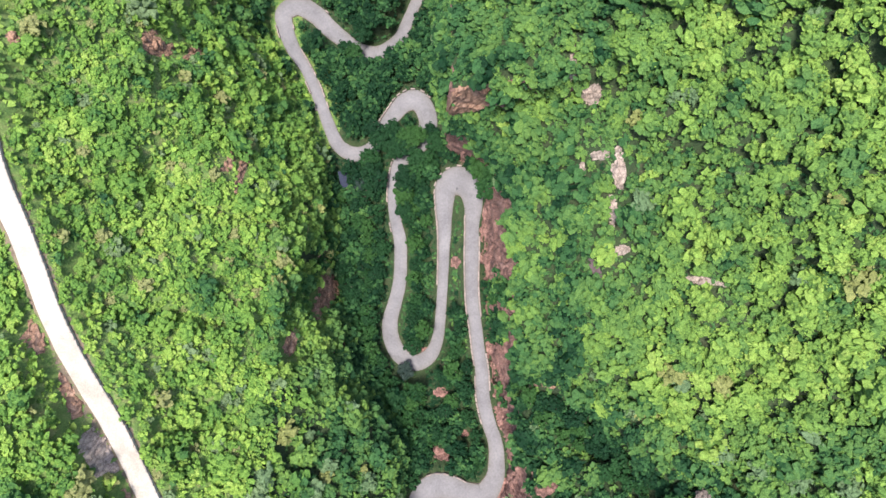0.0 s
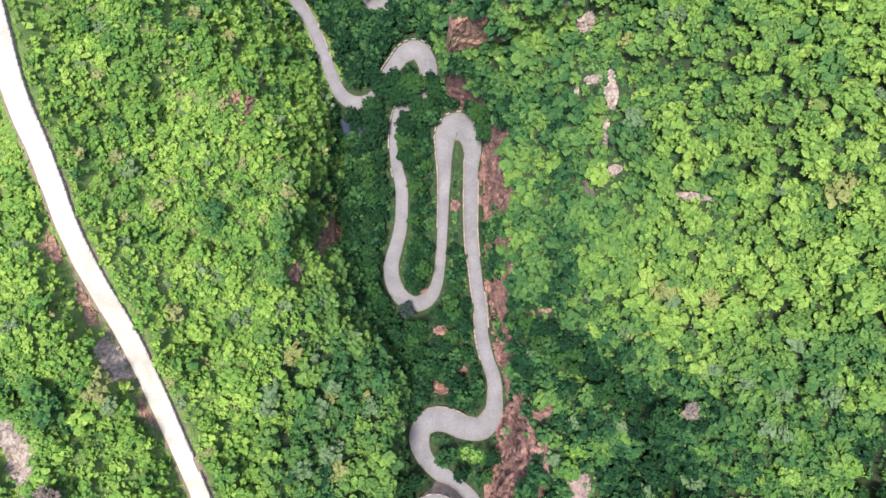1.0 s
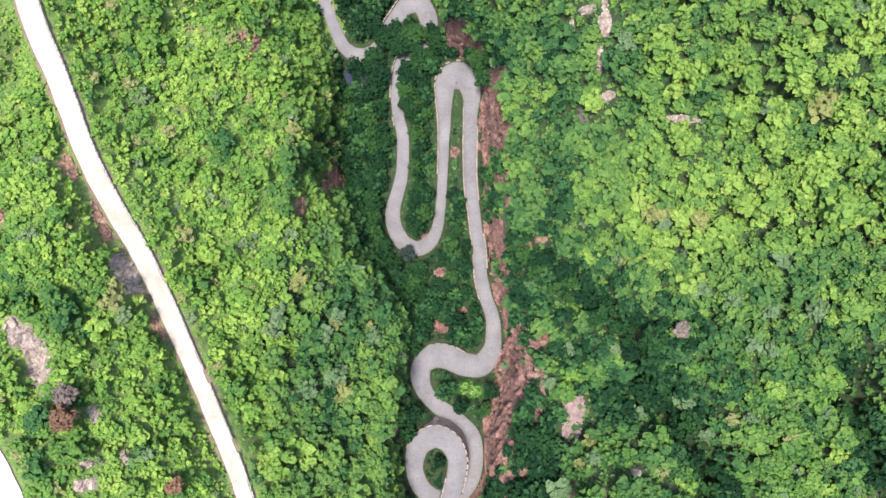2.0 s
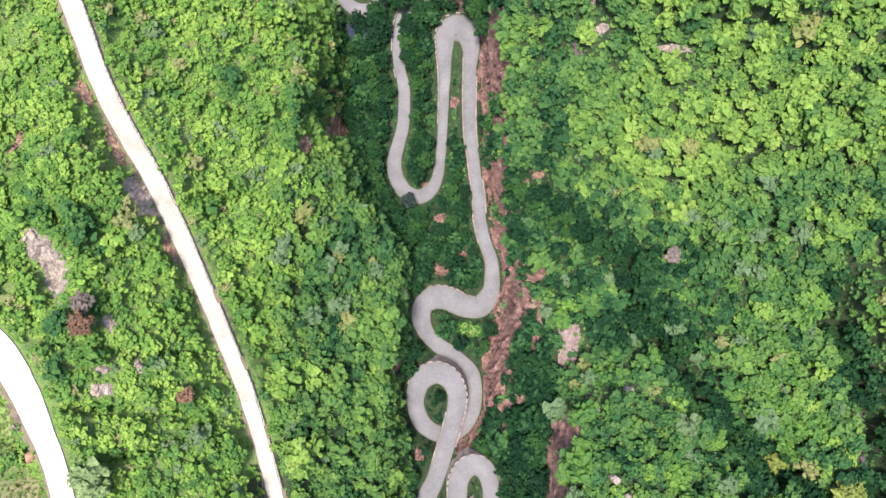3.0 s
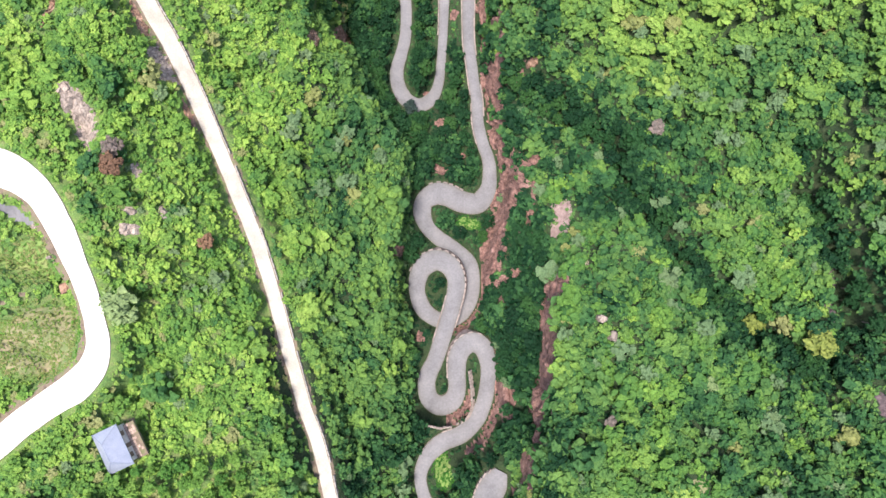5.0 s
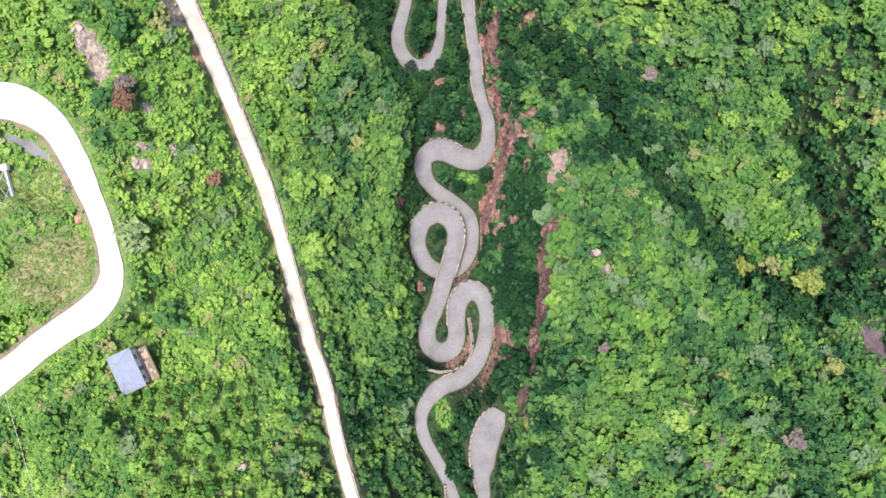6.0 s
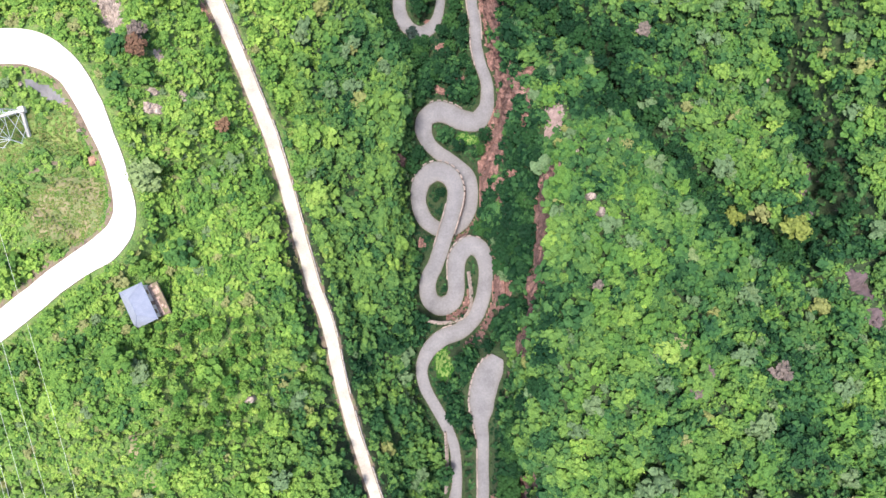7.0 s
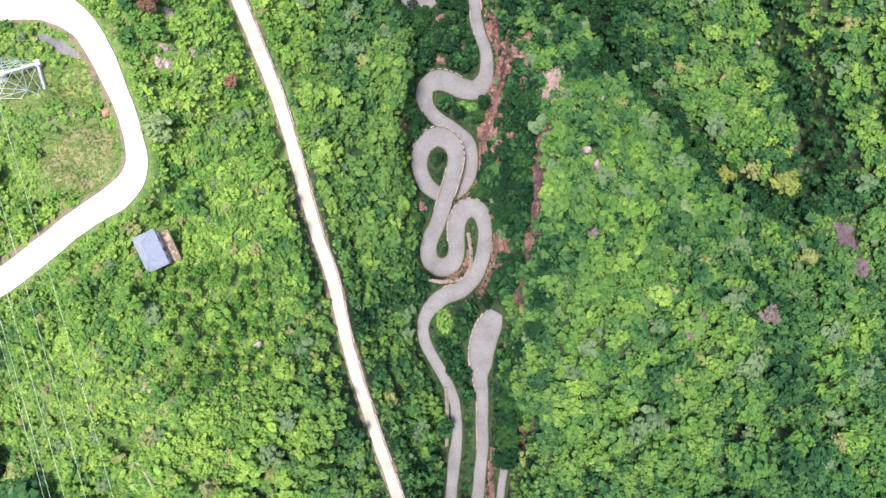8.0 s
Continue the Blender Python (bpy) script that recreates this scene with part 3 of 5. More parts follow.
outcrop(16.0, -88.6, 2.6, 7.6, 0, 12, 1.6, "red")
outcrop(25.4, -76.5, 1.0, 9.5, -12, 8, 1.2, "red")
outcrop(25.2, -61.2, 3.9, 2.6, 0, 5, 1.3, "red")
outcrop(18.8, -97.5, 7.0, 1.5, 36, 7, 1.1, "red")
outcrop(17.4, -105.4, 1.3, 3.4, 0, 3, 1.0, "red")
outcrop(34.5, -77.6, 2.7, 3.4, -20, 0, 0, "scree")
outcrop(32.8, -82.8, 1.7, 4.6, -14, 0, 0, "scree")
outcrop(36.4, -92.6, 1.1, 1.0, 0, 3, 0.8, "pale")
outcrop(96.9, -70.6, 1.7, 2.5, 0, 5, 1.6, "pale")
outcrop(106.0, -103.0, 3.4, 8.5, -6, 12, 1.6, "dark")
outcrop(113.0, -130.0, 2.4, 5.0, 20, 5, 1.3, "dark")
outcrop(114.0, -138.5, 2.6, 3.0, 0, 5, 1.3, "dark")
outcrop(-87.0, -58.2, 3.0, 9.0, 23, 10, 1.7, "slab")
outcrop(-74.2, -84.7, 1.8, 1.6, 0, 3, 1.3, "pale")
outcrop(-74.5, -80.6, 1.3, 1.0, 0, 2, 1.0, "pale")
outcrop(-68.5, -80.4, 0.6, 2.1, 25, 3, 1.0, "pale")
outcrop(-97.3, -31.5, 0.5, 5.3, 0, 4, 0.9, "orange")
outcrop(-1.9, -43.3, 2.3, 1.6, 0, 4, 0.9, "red")
outcrop(5.4, -55.2, 1.9, 1.2, 20, 3, 0.9, "red")
outcrop(-14.9, -89.6, 1.3, 2.2, 0, 3, 1.1, "red")
outcrop(-6.9, -31.0, 1.5, 1.1, 0, 2, 0.9, "red")
outcrop(2.9, -2.4, 1.8, 1.8, 0, 3, 0.9, "red")
outcrop(-1.7, -60.9, 3.0, 1.7, -30, 3, 0.8, "red")
outcrop(-8.1, -117.6, 1.3, 2.2, 0, 2, 0.8, "red")
outcrop(18.5, -132.8, 2.0, 5.6, 0, 3, 1.2, "red")
outcrop(-33.9, 25.3, 2.0, 3.4, 12, 0, 0, "yard")
outcrop(-73.9, -70.8, 0.7, 2.8, 14, 3, 1.0, "pale")
outcrop(-86.2, -16.5, 0.9, 4.0, 24, 7, 0.8, "orange")
outcrop(-79.3, -29.5, 0.9, 5.0, 26, 10, 0.8, "orange")
outcrop(-73, -41.5, 1.3, 5.0, 26, 10, 0.8, "pale")
outcrop(-66.8, -54.5, 0.9, 4.5, 25, 8, 0.8, "orange")
outcrop(-71.0, -170.0, 1.7, 9.5, 30, 0, 0, "meadow")
outcrop(-73.6, -189.8, 3.6, 3.6, 0, 0, 0, "grass")
outcrop(58.3, -144.0, 2.6, 2.2, 20, 0, 0, "meadow")
outcrop(-74.0, -130.1, 1.9, 2.2, 30, 0, 0, "yard")
outcrop(-74.8, -133.7, 5.4, 3.4, -60, 0, 0, "grass")
outcrop(-93.0, -110.5, 11.0, 9.5, 25, 0, 0, "meadow")
outcrop(-96.5, -100.6, 8.2, 0.4, 28, 0, 0, "yard")
outcrop(-94.5, -92.0, 4.5, 6.0, 0, 0, 0, "grass")
outcrop(-99.4, -81.4, 6.2, 1.7, -28, 0, 0, "paved")
outcrop(7.9, -80.0, 4.6, 2.6, -15, 0, 0, "grass")
outcrop(-0.8, -157.4, 3.5, 5.2, 5, 0, 0, "grass")
outcrop(-105.4, -92.7, 7.2, 7.2, 16, 0, 0, "grass")

# rock walls of the gorge: knots of the section at foot and rim, stretch along y, share left to plants, how far up the rock begins
CLIFFS = [(8, 9, 36, -8, -0.05, 0.0, "red"), (8, 9, -8, -46, 0.45, 0.0, "red"), (8, 9, -46, -101, -0.02, 0.0, "red"), (10, 11, -97, -150, 0.1, 0.6, "red"), (7, 6, 10, -32, 0.75, 0.0, "orange")]


def knots_at(y, j):
    return np.array([np.interp(y, SEC_Y, SEC_K[:, j, 0]), np.interp(y, SEC_Y, SEC_K[:, j, 1])])


def cliff_rock(x, y):
    """Above 0 on the bare parts of the rock walls."""
    x, y = np.asarray(x, float), np.asarray(y, float)
    best = np.full(np.shape(x), -1.0)
    for j0, j1, y0, y1, share, low, _ in CLIFFS:
        a, b = np.interp(y, SEC_Y, SEC_K[:, j0, 0]), np.interp(y, SEC_Y, SEC_K[:, j1, 0])
        a = a + (b - a) * low
        inside = (y < y0) & (y > y1) & (x > np.minimum(a, b) - 2.0) & (x < np.maximum(a, b) - 0.6)
        for k in np.nonzero(np.atleast_1d(inside))[0]:
            n = noise.noise(Vector((x[k] / 5.0, y[k] / 7.0, 2.7 + j0))) + 0.5 * noise.noise(Vector((x[k] / 2.0, y[k] / 2.4, 6.1)))
            best[k] = max(best[k], 0.9 * (0.5 - share) + n)
    return best


for bx, by in ((38.6, -106.3), (41.0, -110.6), (45.3, -89.0), (-49.4, -158.5), (-87.9, -98.3)):
    outcrop(bx, by, 1.3, 1.3, 0, 0, 0, "clearing")

# ground: one sheet out to the horizon ---------------------------------------
grid_x, grid_y = np.meshgrid(GX, GY)
slope_y, slope_x = np.gradient(H, GY, GX)
steep = np.hypot(slope_x, slope_y)
land = np.stack([grid_x, grid_y, H], -1).reshape(-1, 3)
face = np.arange(len(GX) * (len(GY) - 1)).reshape(len(GY) - 1, len(GX))[:, :-1].ravel()
ground_quads = np.stack([face, face + 1, face + 1 + len(GX), face + len(GX)], 1)
rocky = steep.ravel() > 1.5
for k in np.nonzero(rocky & (np.abs(grid_x.ravel()) < 128))[0]:
    x, y, z = land[k]
    if edge.ravel()[k] > 1.2:
        jut = noise.noise(Vector((x / 3.1, y / 3.1, z / 2.2))) * 1.1 + noise.noise(Vector((x / 1.1, y / 1.1, z / 0.9))) * 0.35
        jut = max(jut, -0.1)
        land[k, 0] += jut * slope_x.ravel()[k] / steep.ravel()[k]
        land[k, 1] += jut * slope_y.ravel()[k] / steep.ravel()[k]
mid = land[ground_quads].mean(1)
inside = bare(mid[:, 0], mid[:, 1])
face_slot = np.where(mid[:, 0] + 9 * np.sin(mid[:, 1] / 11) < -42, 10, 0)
face_steep = steep.ravel()[ground_quads].mean(1)
face_slot[(face_steep > 2.6) & (mid[:, 0] > 0)] = 1
kinds = {"red": 1, "orange": 2, "pale": 3, "scree": 4, "slab": 3, "yard": 5, "meadow": 7, "paved": 6, "grass": 8, "dark": 9, "clearing": 8}
best = np.full(len(mid), 0.8)
for ox, oy, rx, ry, a, _, _, kind in OUTCROPS:
    dx, dy = mid[:, 0] - ox, mid[:, 1] - oy
    r = np.hypot((dx * math.cos(a) + dy * math.sin(a)) / rx, (dy * math.cos(a) - dx * math.sin(a)) / ry)
    hit = (r < best)
    face_slot[hit], best[hit] = kinds[kind], r[hit]
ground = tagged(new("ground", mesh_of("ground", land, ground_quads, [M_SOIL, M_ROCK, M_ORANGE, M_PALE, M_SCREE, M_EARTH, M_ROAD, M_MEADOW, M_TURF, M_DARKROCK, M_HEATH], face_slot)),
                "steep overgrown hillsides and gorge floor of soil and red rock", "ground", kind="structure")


# roads ----------------------------------------------------------------------
def sides(way):
    d = np.gradient(way[:, :2], axis=0)
    d /= np.linalg.norm(d, axis=1)[:, None]
    return np.stack([d[:, 1], -d[:, 0]], 1)  # to the right of the way


def road(name, way, span, surface, label):
    """A concrete carriageway with its side walls, which reach down to the ground; on a span the deck is a slab."""
    n, right = len(way), sides(way)
    wob = np.array([noise.noise(Vector((k * 0.21, way[0, 0], 1.7))) for k in range(n)]) * 0.16
    half = way[:, 3] / 2
    rows = [-1.0, -0.78, -0.3, 0.3, 0.78, 1.0]
    v = []
    for s in rows:
        jag = wob if s > 0 else -wob[::-1]
        xy = way[:, :2] + right * (half * s + (np.abs(s) == 1) * jag)[:, None]
        v.append(np.c_[xy, way[:, 2] + 0.05 * (1 - s * s)])
    v = np.stack(v, 1)
    m = len(rows)
    k = np.arange(n - 1)[:, None] * m + np.arange(m - 1)[None]
    quads = np.stack([k, k + 1, k + m + 1, k + m], -1).reshape(-1, 4)
    ob = tagged(new(name, mesh_of(name, v.reshape(-1, 3), quads, [surface], tint=np.tile([0.85, 0.25, 0.0, 0.0, 0.25, 0.85], n))), label, "road", kind="structure")
    walls, wq = [], []
    for side, s in ((0, -1), (m - 1, 1)):
        top = v[:, side] + np.c_[right * 0.02 * s, np.full(n, 0.0)]
        foot = top.copy()
        drop = np.clip(top[:, 2] - ground_at(*(top[:, :2] + right * s * 1.4).T) + 0.6, 0.6, 7.0)
        foot[:, 2] -= np.where(span, 0.9, drop)
        foot[:, :2] += right * s * 0.16 * drop[:, None] * (~span[:, None])
        base = sum(len(w) for w in walls)
        walls.append(np.stack([top, (top + foot) / 2, foot], 1).reshape(-1, 3))
        k = np.arange(n - 1)[:, None] * 3 + np.arange(2)[None] + base
        wq.append(np.stack([k, k + 3, k + 4, k + 1], -1).reshape(-1, 4))
    wall = new("retaining_wall", mesh_of("retaining_wall", np.vstack(walls), np.vstack(wq), [M_WALL]))
    wall.parent = ob
    if span.any():
        under = v[:, [0, m - 1]] - np.array([0, 0, 0.9])
        k = np.nonzero(span[:-1])[0][:, None] * 2
        soffit = new("bridge_soffit", mesh_of("bridge_soffit", under.reshape(-1, 3), (k + np.array([0, 2, 3, 1])[None]), [M_WALL]))
        soffit.parent = ob
    return ob


gorge_road = road("road_gorge", gorge_way, gorge_span, M_ROAD, "winding grey concrete mountain road with tight hairpins and a spiral bridge")
bench_road = road("road_bench", bench_way, np.zeros(len(bench_way), bool), M_BENCH_ROAD, "bleached pale concrete road along the hillside bench")
road("road_lane", lane_way, np.zeros(len(lane_way), bool), M_ROAD, "narrow grey concrete lane mostly hidden by trees")
terrace_road = road("road_terrace", terrace_way, np.zeros(len(terrace_way), bool), M_PALE_ROAD, "wide bleached concrete road bending round the pylon terrace")


def stone_block(sx, sy, sz, seed, material):
    rnd = random.Random(seed)
    bm = bmesh.new()
    box(bm, sx, sy, sz, pose(0, 0, sz / 2), 0.05)
    for v in bm.verts:
        v.co += Vector((rnd.uniform(-1, 1), rnd.uniform(-1, 1), rnd.uniform(-1, 1))) * 0.025
    me = bpy.data.meshes.new("parapet_block")
    bm.to_mesh(me)
    bm.free()
    me.materials.append(material)
    return me


BLOCKS = [stone_block(1.5, 0.34, 0.62, s, M_PARAPET) for s in range(4)]
WALL_BLOCKS = [stone_block(1.5, 0.46, 0.75, s, M_BLOCK) for s in range(4)]


def parapet(name, way, parent, drop_needed, most, only=None, out=-0.1, blocks=BLOCKS):
    """Low blocks along the edges beyond which the ground falls away."""
    right, made, run = sides(way), 0, 0
    for k in range(2, len(way) - 2, 2):
        for s in (-1, 1):
            x, y = way[k, :2] + right[k] * s * (way[k, 3] / 2 + out)
            ox, oy = way[k, :2] + right[k] * s * (way[k, 3] / 2 + 2.4)
            bend = right[min(k + 3, len(way) - 1)] - right[max(k - 3, 0)]
            along = way[min(k + 3, len(way) - 1), :2] - way[max(k - 3, 0), :2]
            if s * (bend @ along) < -0.5:  # the inside of a tight bend
                continue
            if only and not only(k, s, x, y):
                continue
            if way[k, 2] - ground_at(ox, oy) < drop_needed or made >= most:
                continue
            clash = np.hypot(ALL_WAYS[:, 0] - x, ALL_WAYS[:, 1] - y) < ALL_WAYS[:, 3] / 2 - 0.35
            if (clash & (np.abs(ALL_WAYS[:, 2] - way[k, 2]) < 1.5)).any():
                continue
            a = math.degrees(math.atan2(-right[k, 0], right[k, 1]))
            piece("parapet_block", blocks[(k + s) % 4], parent, pose(x, y, way[k, 2] - 0.03, 0, 0, a + 3 * math.sin(k)))
            made += 1


parapet("parapet", gorge_way, gorge_road, 0.9, 300, lambda k, s, x, y: y > -215, 0.16, WALL_BLOCKS)
parapet("parapet", bench_way, bench_road, -1.0, 220, lambda k, s, x, y: s < 0 and y < 60 and (int(y * 0.31) % 5 or y > -60), 0.5)


def verge(name, way, side, start, width, label, parent):
    """A ragged strip of bare earth along one side of a road, draped over the ground."""
    right = sides(way) * side
    n = len(way)
    wide = np.array([width * (0.55 + 0.75 * max(0.0, 0.5 + noise.noise(Vector((k * 0.09, way[0, 1], side * 3.3))) + 0.5 * noise.noise(Vector((k * 0.5, 1.2, side))))) for k in range(n)])
    cols = []
    for u in (0.0, 0.35, 0.7, 1.0):
        xy = way[:, :2] + right * (way[:, 3] / 2 + start + wide * u)[:, None]
        g = ground_at(xy[:, 0], xy[:, 1])
        cols.append(np.c_[xy, np.minimum(g + (0.1 if u < 1 else -0.05), way[:, 2] + 3.0 * u - 0.02) if u else way[:, 2] - 0.06])
    v = np.stack(cols, 1)
    k = np.arange(n - 1)[:, None] * 4 + np.arange(3)[None]
    ob = new(name, mesh_of(name, v.reshape(-1, 3), np.stack([k, k + 1, k + 5, k + 4], -1).reshape(-1, 4), [M_EARTH]))
    ob.parent = parent
    return tagged(ob, label)


verge("earth_verge", bench_way, 1, -0.05, 1.15, "bare brown earth verge", bench_road)
# valley side: a dark line between carriageway and parapet
verge("earth_verge", bench_way, -1, -0.05, 1.0, "bare brown earth verge", bench_road)
verge("earth_verge", terrace_way, 1, -0.05, 2.6, "bare brown earth verge", terrace_road)


def masonry(points, high, label):
    """A battered retaining wall of coursed blocks along a line on the ground."""
    home = tagged(new("retaining_wall"), label, "wall", kind="structure")
    bm = bmesh.new()
    box(bm, 0.95, 0.5, 0.44, Matrix(), 0.04)
    me = bpy.data.meshes.new("wall_block")
    bm.to_mesh(me)
    bm.free()
    me.materials.append(M_BLOCK)
    rnd = random.Random(len(points) + int(high * 10))
    way = spline([(*p, 0.0) for p in points], 1.0)
    lie = ground_at(way[:, 0], way[:, 1])
    right = sides(way)
    for k in range(len(way)):
        a = math.degrees(math.atan2(-right[k, 0], right[k, 1]))
        for c in range(int(high / 0.46)):
            x, y = way[k, :2] + right[k] * 0.22 * c
            piece("wall_block", me, home, pose(x, y, lie[k] - 0.1 + 0.46 * c, rnd.uniform(-3, 3), 0, a + rnd.uniform(-4, 4)))


masonry([(8.2, -127.9), (8.9, -134.0), (8.6, -139.6), (6.1, -143.2), (0.5, -144.6), (-5.7, -144.3)], 2.4, "reddish masonry retaining wall between two road bends")
masonry([(0.4, -179.8), (0.8, -189.1), (0.5, -198.4)], 2.0, "brown stone retaining wall below the road")


masonry([(-79.0, -187.6), (-76.0, -185.8), (-73.0, -184.4), (-70.4, -188.2), (-67.3, -193.0)], 1.0, "pale stone wall of an overgrown field terrace")


# rocks ----------------------------------------------------------------------
def rock_mesh(seed):
    """An angular weathered boulder."""
    rnd = random.Random(seed)
    bm = bmesh.new()
    for _ in range(20):
        d = Vector((rnd.gauss(0, 1), rnd.gauss(0, 1), rnd.gauss(0, 1))).normalized()
        q = max(abs(c) for c in d) ** 0.6
        bm.verts.new(d / q * rnd.uniform(0.8, 0.98))
    bmesh.ops.convex_hull(bm, input=bm.verts)
    bmesh.ops.delete(bm, geom=[v for v in bm.verts if not v.link_faces], context="VERTS")
    me = bpy.data.meshes.new("rock")
    bm.to_mesh(me)
    bm.free()
    return me


def rock_set(material, base):
    out = []
    for s in range(7):
        me = rock_mesh(base + s)
        me.materials.append(material)
        out.append(me)
    return out


ROCKS = {"red": rock_set(M_ROCK, 10), "orange": rock_set(M_ORANGE, 30), "pale": rock_set(M_PALE, 50), "scree": rock_set(M_SCREE, 70), "slab": rock_set(M_PALE, 90), "dark": rock_set(M_DARKROCK, 110)}
ROCK_LABELS = {"red": "fractured reddish sandstone rocks on the steep slope", "orange": "orange weathered sandstone rocks among shrubs", "pale": "pale weathered rocks among green shrubs",
               "slab": "pale bedded rock slab bare of plants", "dark": "dark broken rocks in a shaded gully", "scree": "pinkish scree of loose broken stones"}
rng = random.Random(5)


def rock_face(ox, oy, rx, ry, a, material, parent, bed):
    """Jointed bedrock over an ellipse of the slope: blocks stand out by different amounts, the rim sinks into the soil."""
    sx, sy = float(bilinear(slope_x, ox, oy)), float(bilinear(slope_y, ox, oy))
    fall = math.hypot(sx, sy)
    strike = math.atan2(sx, -sy) if fall > 0.4 else a
    nu, nv = max(6, int(rx * 2 * math.hypot(1, min(sx, 5)) / 0.65)), max(6, int(ry * 2 * math.hypot(1, min(sy, 5)) / 0.65))
    n = Vector((-sx, -sy, 1)).normalized()
    v = []
    for j in range(nv + 1):
        for i in range(nu + 1):
            u, w = (i / nu * 2 - 1) * 1.12, (j / nv * 2 - 1) * 1.12
            dx, dy = rx * u, ry * w
            x, y = ox + dx * math.cos(a) - dy * math.sin(a), oy + dx * math.sin(a) + dy * math.cos(a)
            z = float(ground_at(x, y))
            along = x * math.cos(strike) + y * math.sin(strike)
            across = z if fall > 0.9 else y * math.cos(strike) - x * math.sin(strike)
            bend = 0.8 * noise.noise(Vector((x / 2.6, y / 2.6, z / 3.4)))
            step = noise.cell(Vector((along / (1.7 * bed) + bend, across / (1.25 * bed) + bend, ox))) + 0.6 * noise.cell(Vector((along / (4.1 * bed) + bend, across / (3.3 * bed), oy)))
            rim = min(0.0, 1.0 + 0.55 * noise.noise(Vector((x / 2.1, y / 2.1, 4.2))) - math.hypot(u, w))
            out = 0.18 + 0.42 * step * bed + 0.18 * noise.noise(Vector((x * 1.3, y * 1.3, z * 1.3))) + 4.5 * rim
            if bilinear(edge, x, y) < 1.0:
                out -= 1.2 * (1.0 - float(bilinear(edge, x, y)))
            v.append((x + n.x * out - parent.location.x, y + n.y * out - parent.location.y, z + n.z * out - parent.location.z))
    k = (np.arange(nv)[:, None] * (nu + 1) + np.arange(nu)[None]).ravel()
    me = mesh_of("rock_face", v, np.stack([k, k + 1, k + nu + 2, k + nu + 1], 1), [material])
    me.polygons.foreach_set("use_smooth", np.zeros(len(me.polygons), bool))
    ob = new("rock_face", me)
    ob.parent = parent


for ox, oy, rx, ry, a, count, size, kind in OUTCROPS:
    if not count:
        continue
    home = tagged(new("rock_outcrop"), ROCK_LABELS[kind], "rock", "rock outcrops")
    home.location = (ox, oy, float(ground_at(ox, oy)))
    rock_face(ox, oy, rx, ry, a, ROCKS[kind][0].materials[0], home, 0.55 * max(1.0, size))
    for k in range(count):
        u, r = rng.uniform(0, 2 * math.pi), math.sqrt(rng.random()) * 1.02
        dx, dy = rx * r * math.cos(u), ry * r * math.sin(u)
        x, y = dx * math.cos(a) - dy * math.sin(a), dx * math.sin(a) + dy * math.cos(a)
        s = min(size, 1.8) * rng.choice((0.25, 0.35, 0.5, 0.8)) * 0.9
        if bilinear(edge, ox + x, oy + y) < s * 1.2:
            continue
        z = float(ground_at(ox + x, oy + y)) - home.location.z
        tall = 0.4 if kind == "slab" else rng.uniform(0.6, 1.2)
        m = pose(x, y, z + s * 0.15, rng.uniform(-12, 12), rng.uniform(-12, 12), rng.uniform(0, 360)) @ Matrix.Diagonal((s * rng.uniform(0.8, 1.3), s * rng.uniform(0.7, 1.0), s * tall, 1))
        piece("rock", rng.choice(ROCKS[kind]), home, m)



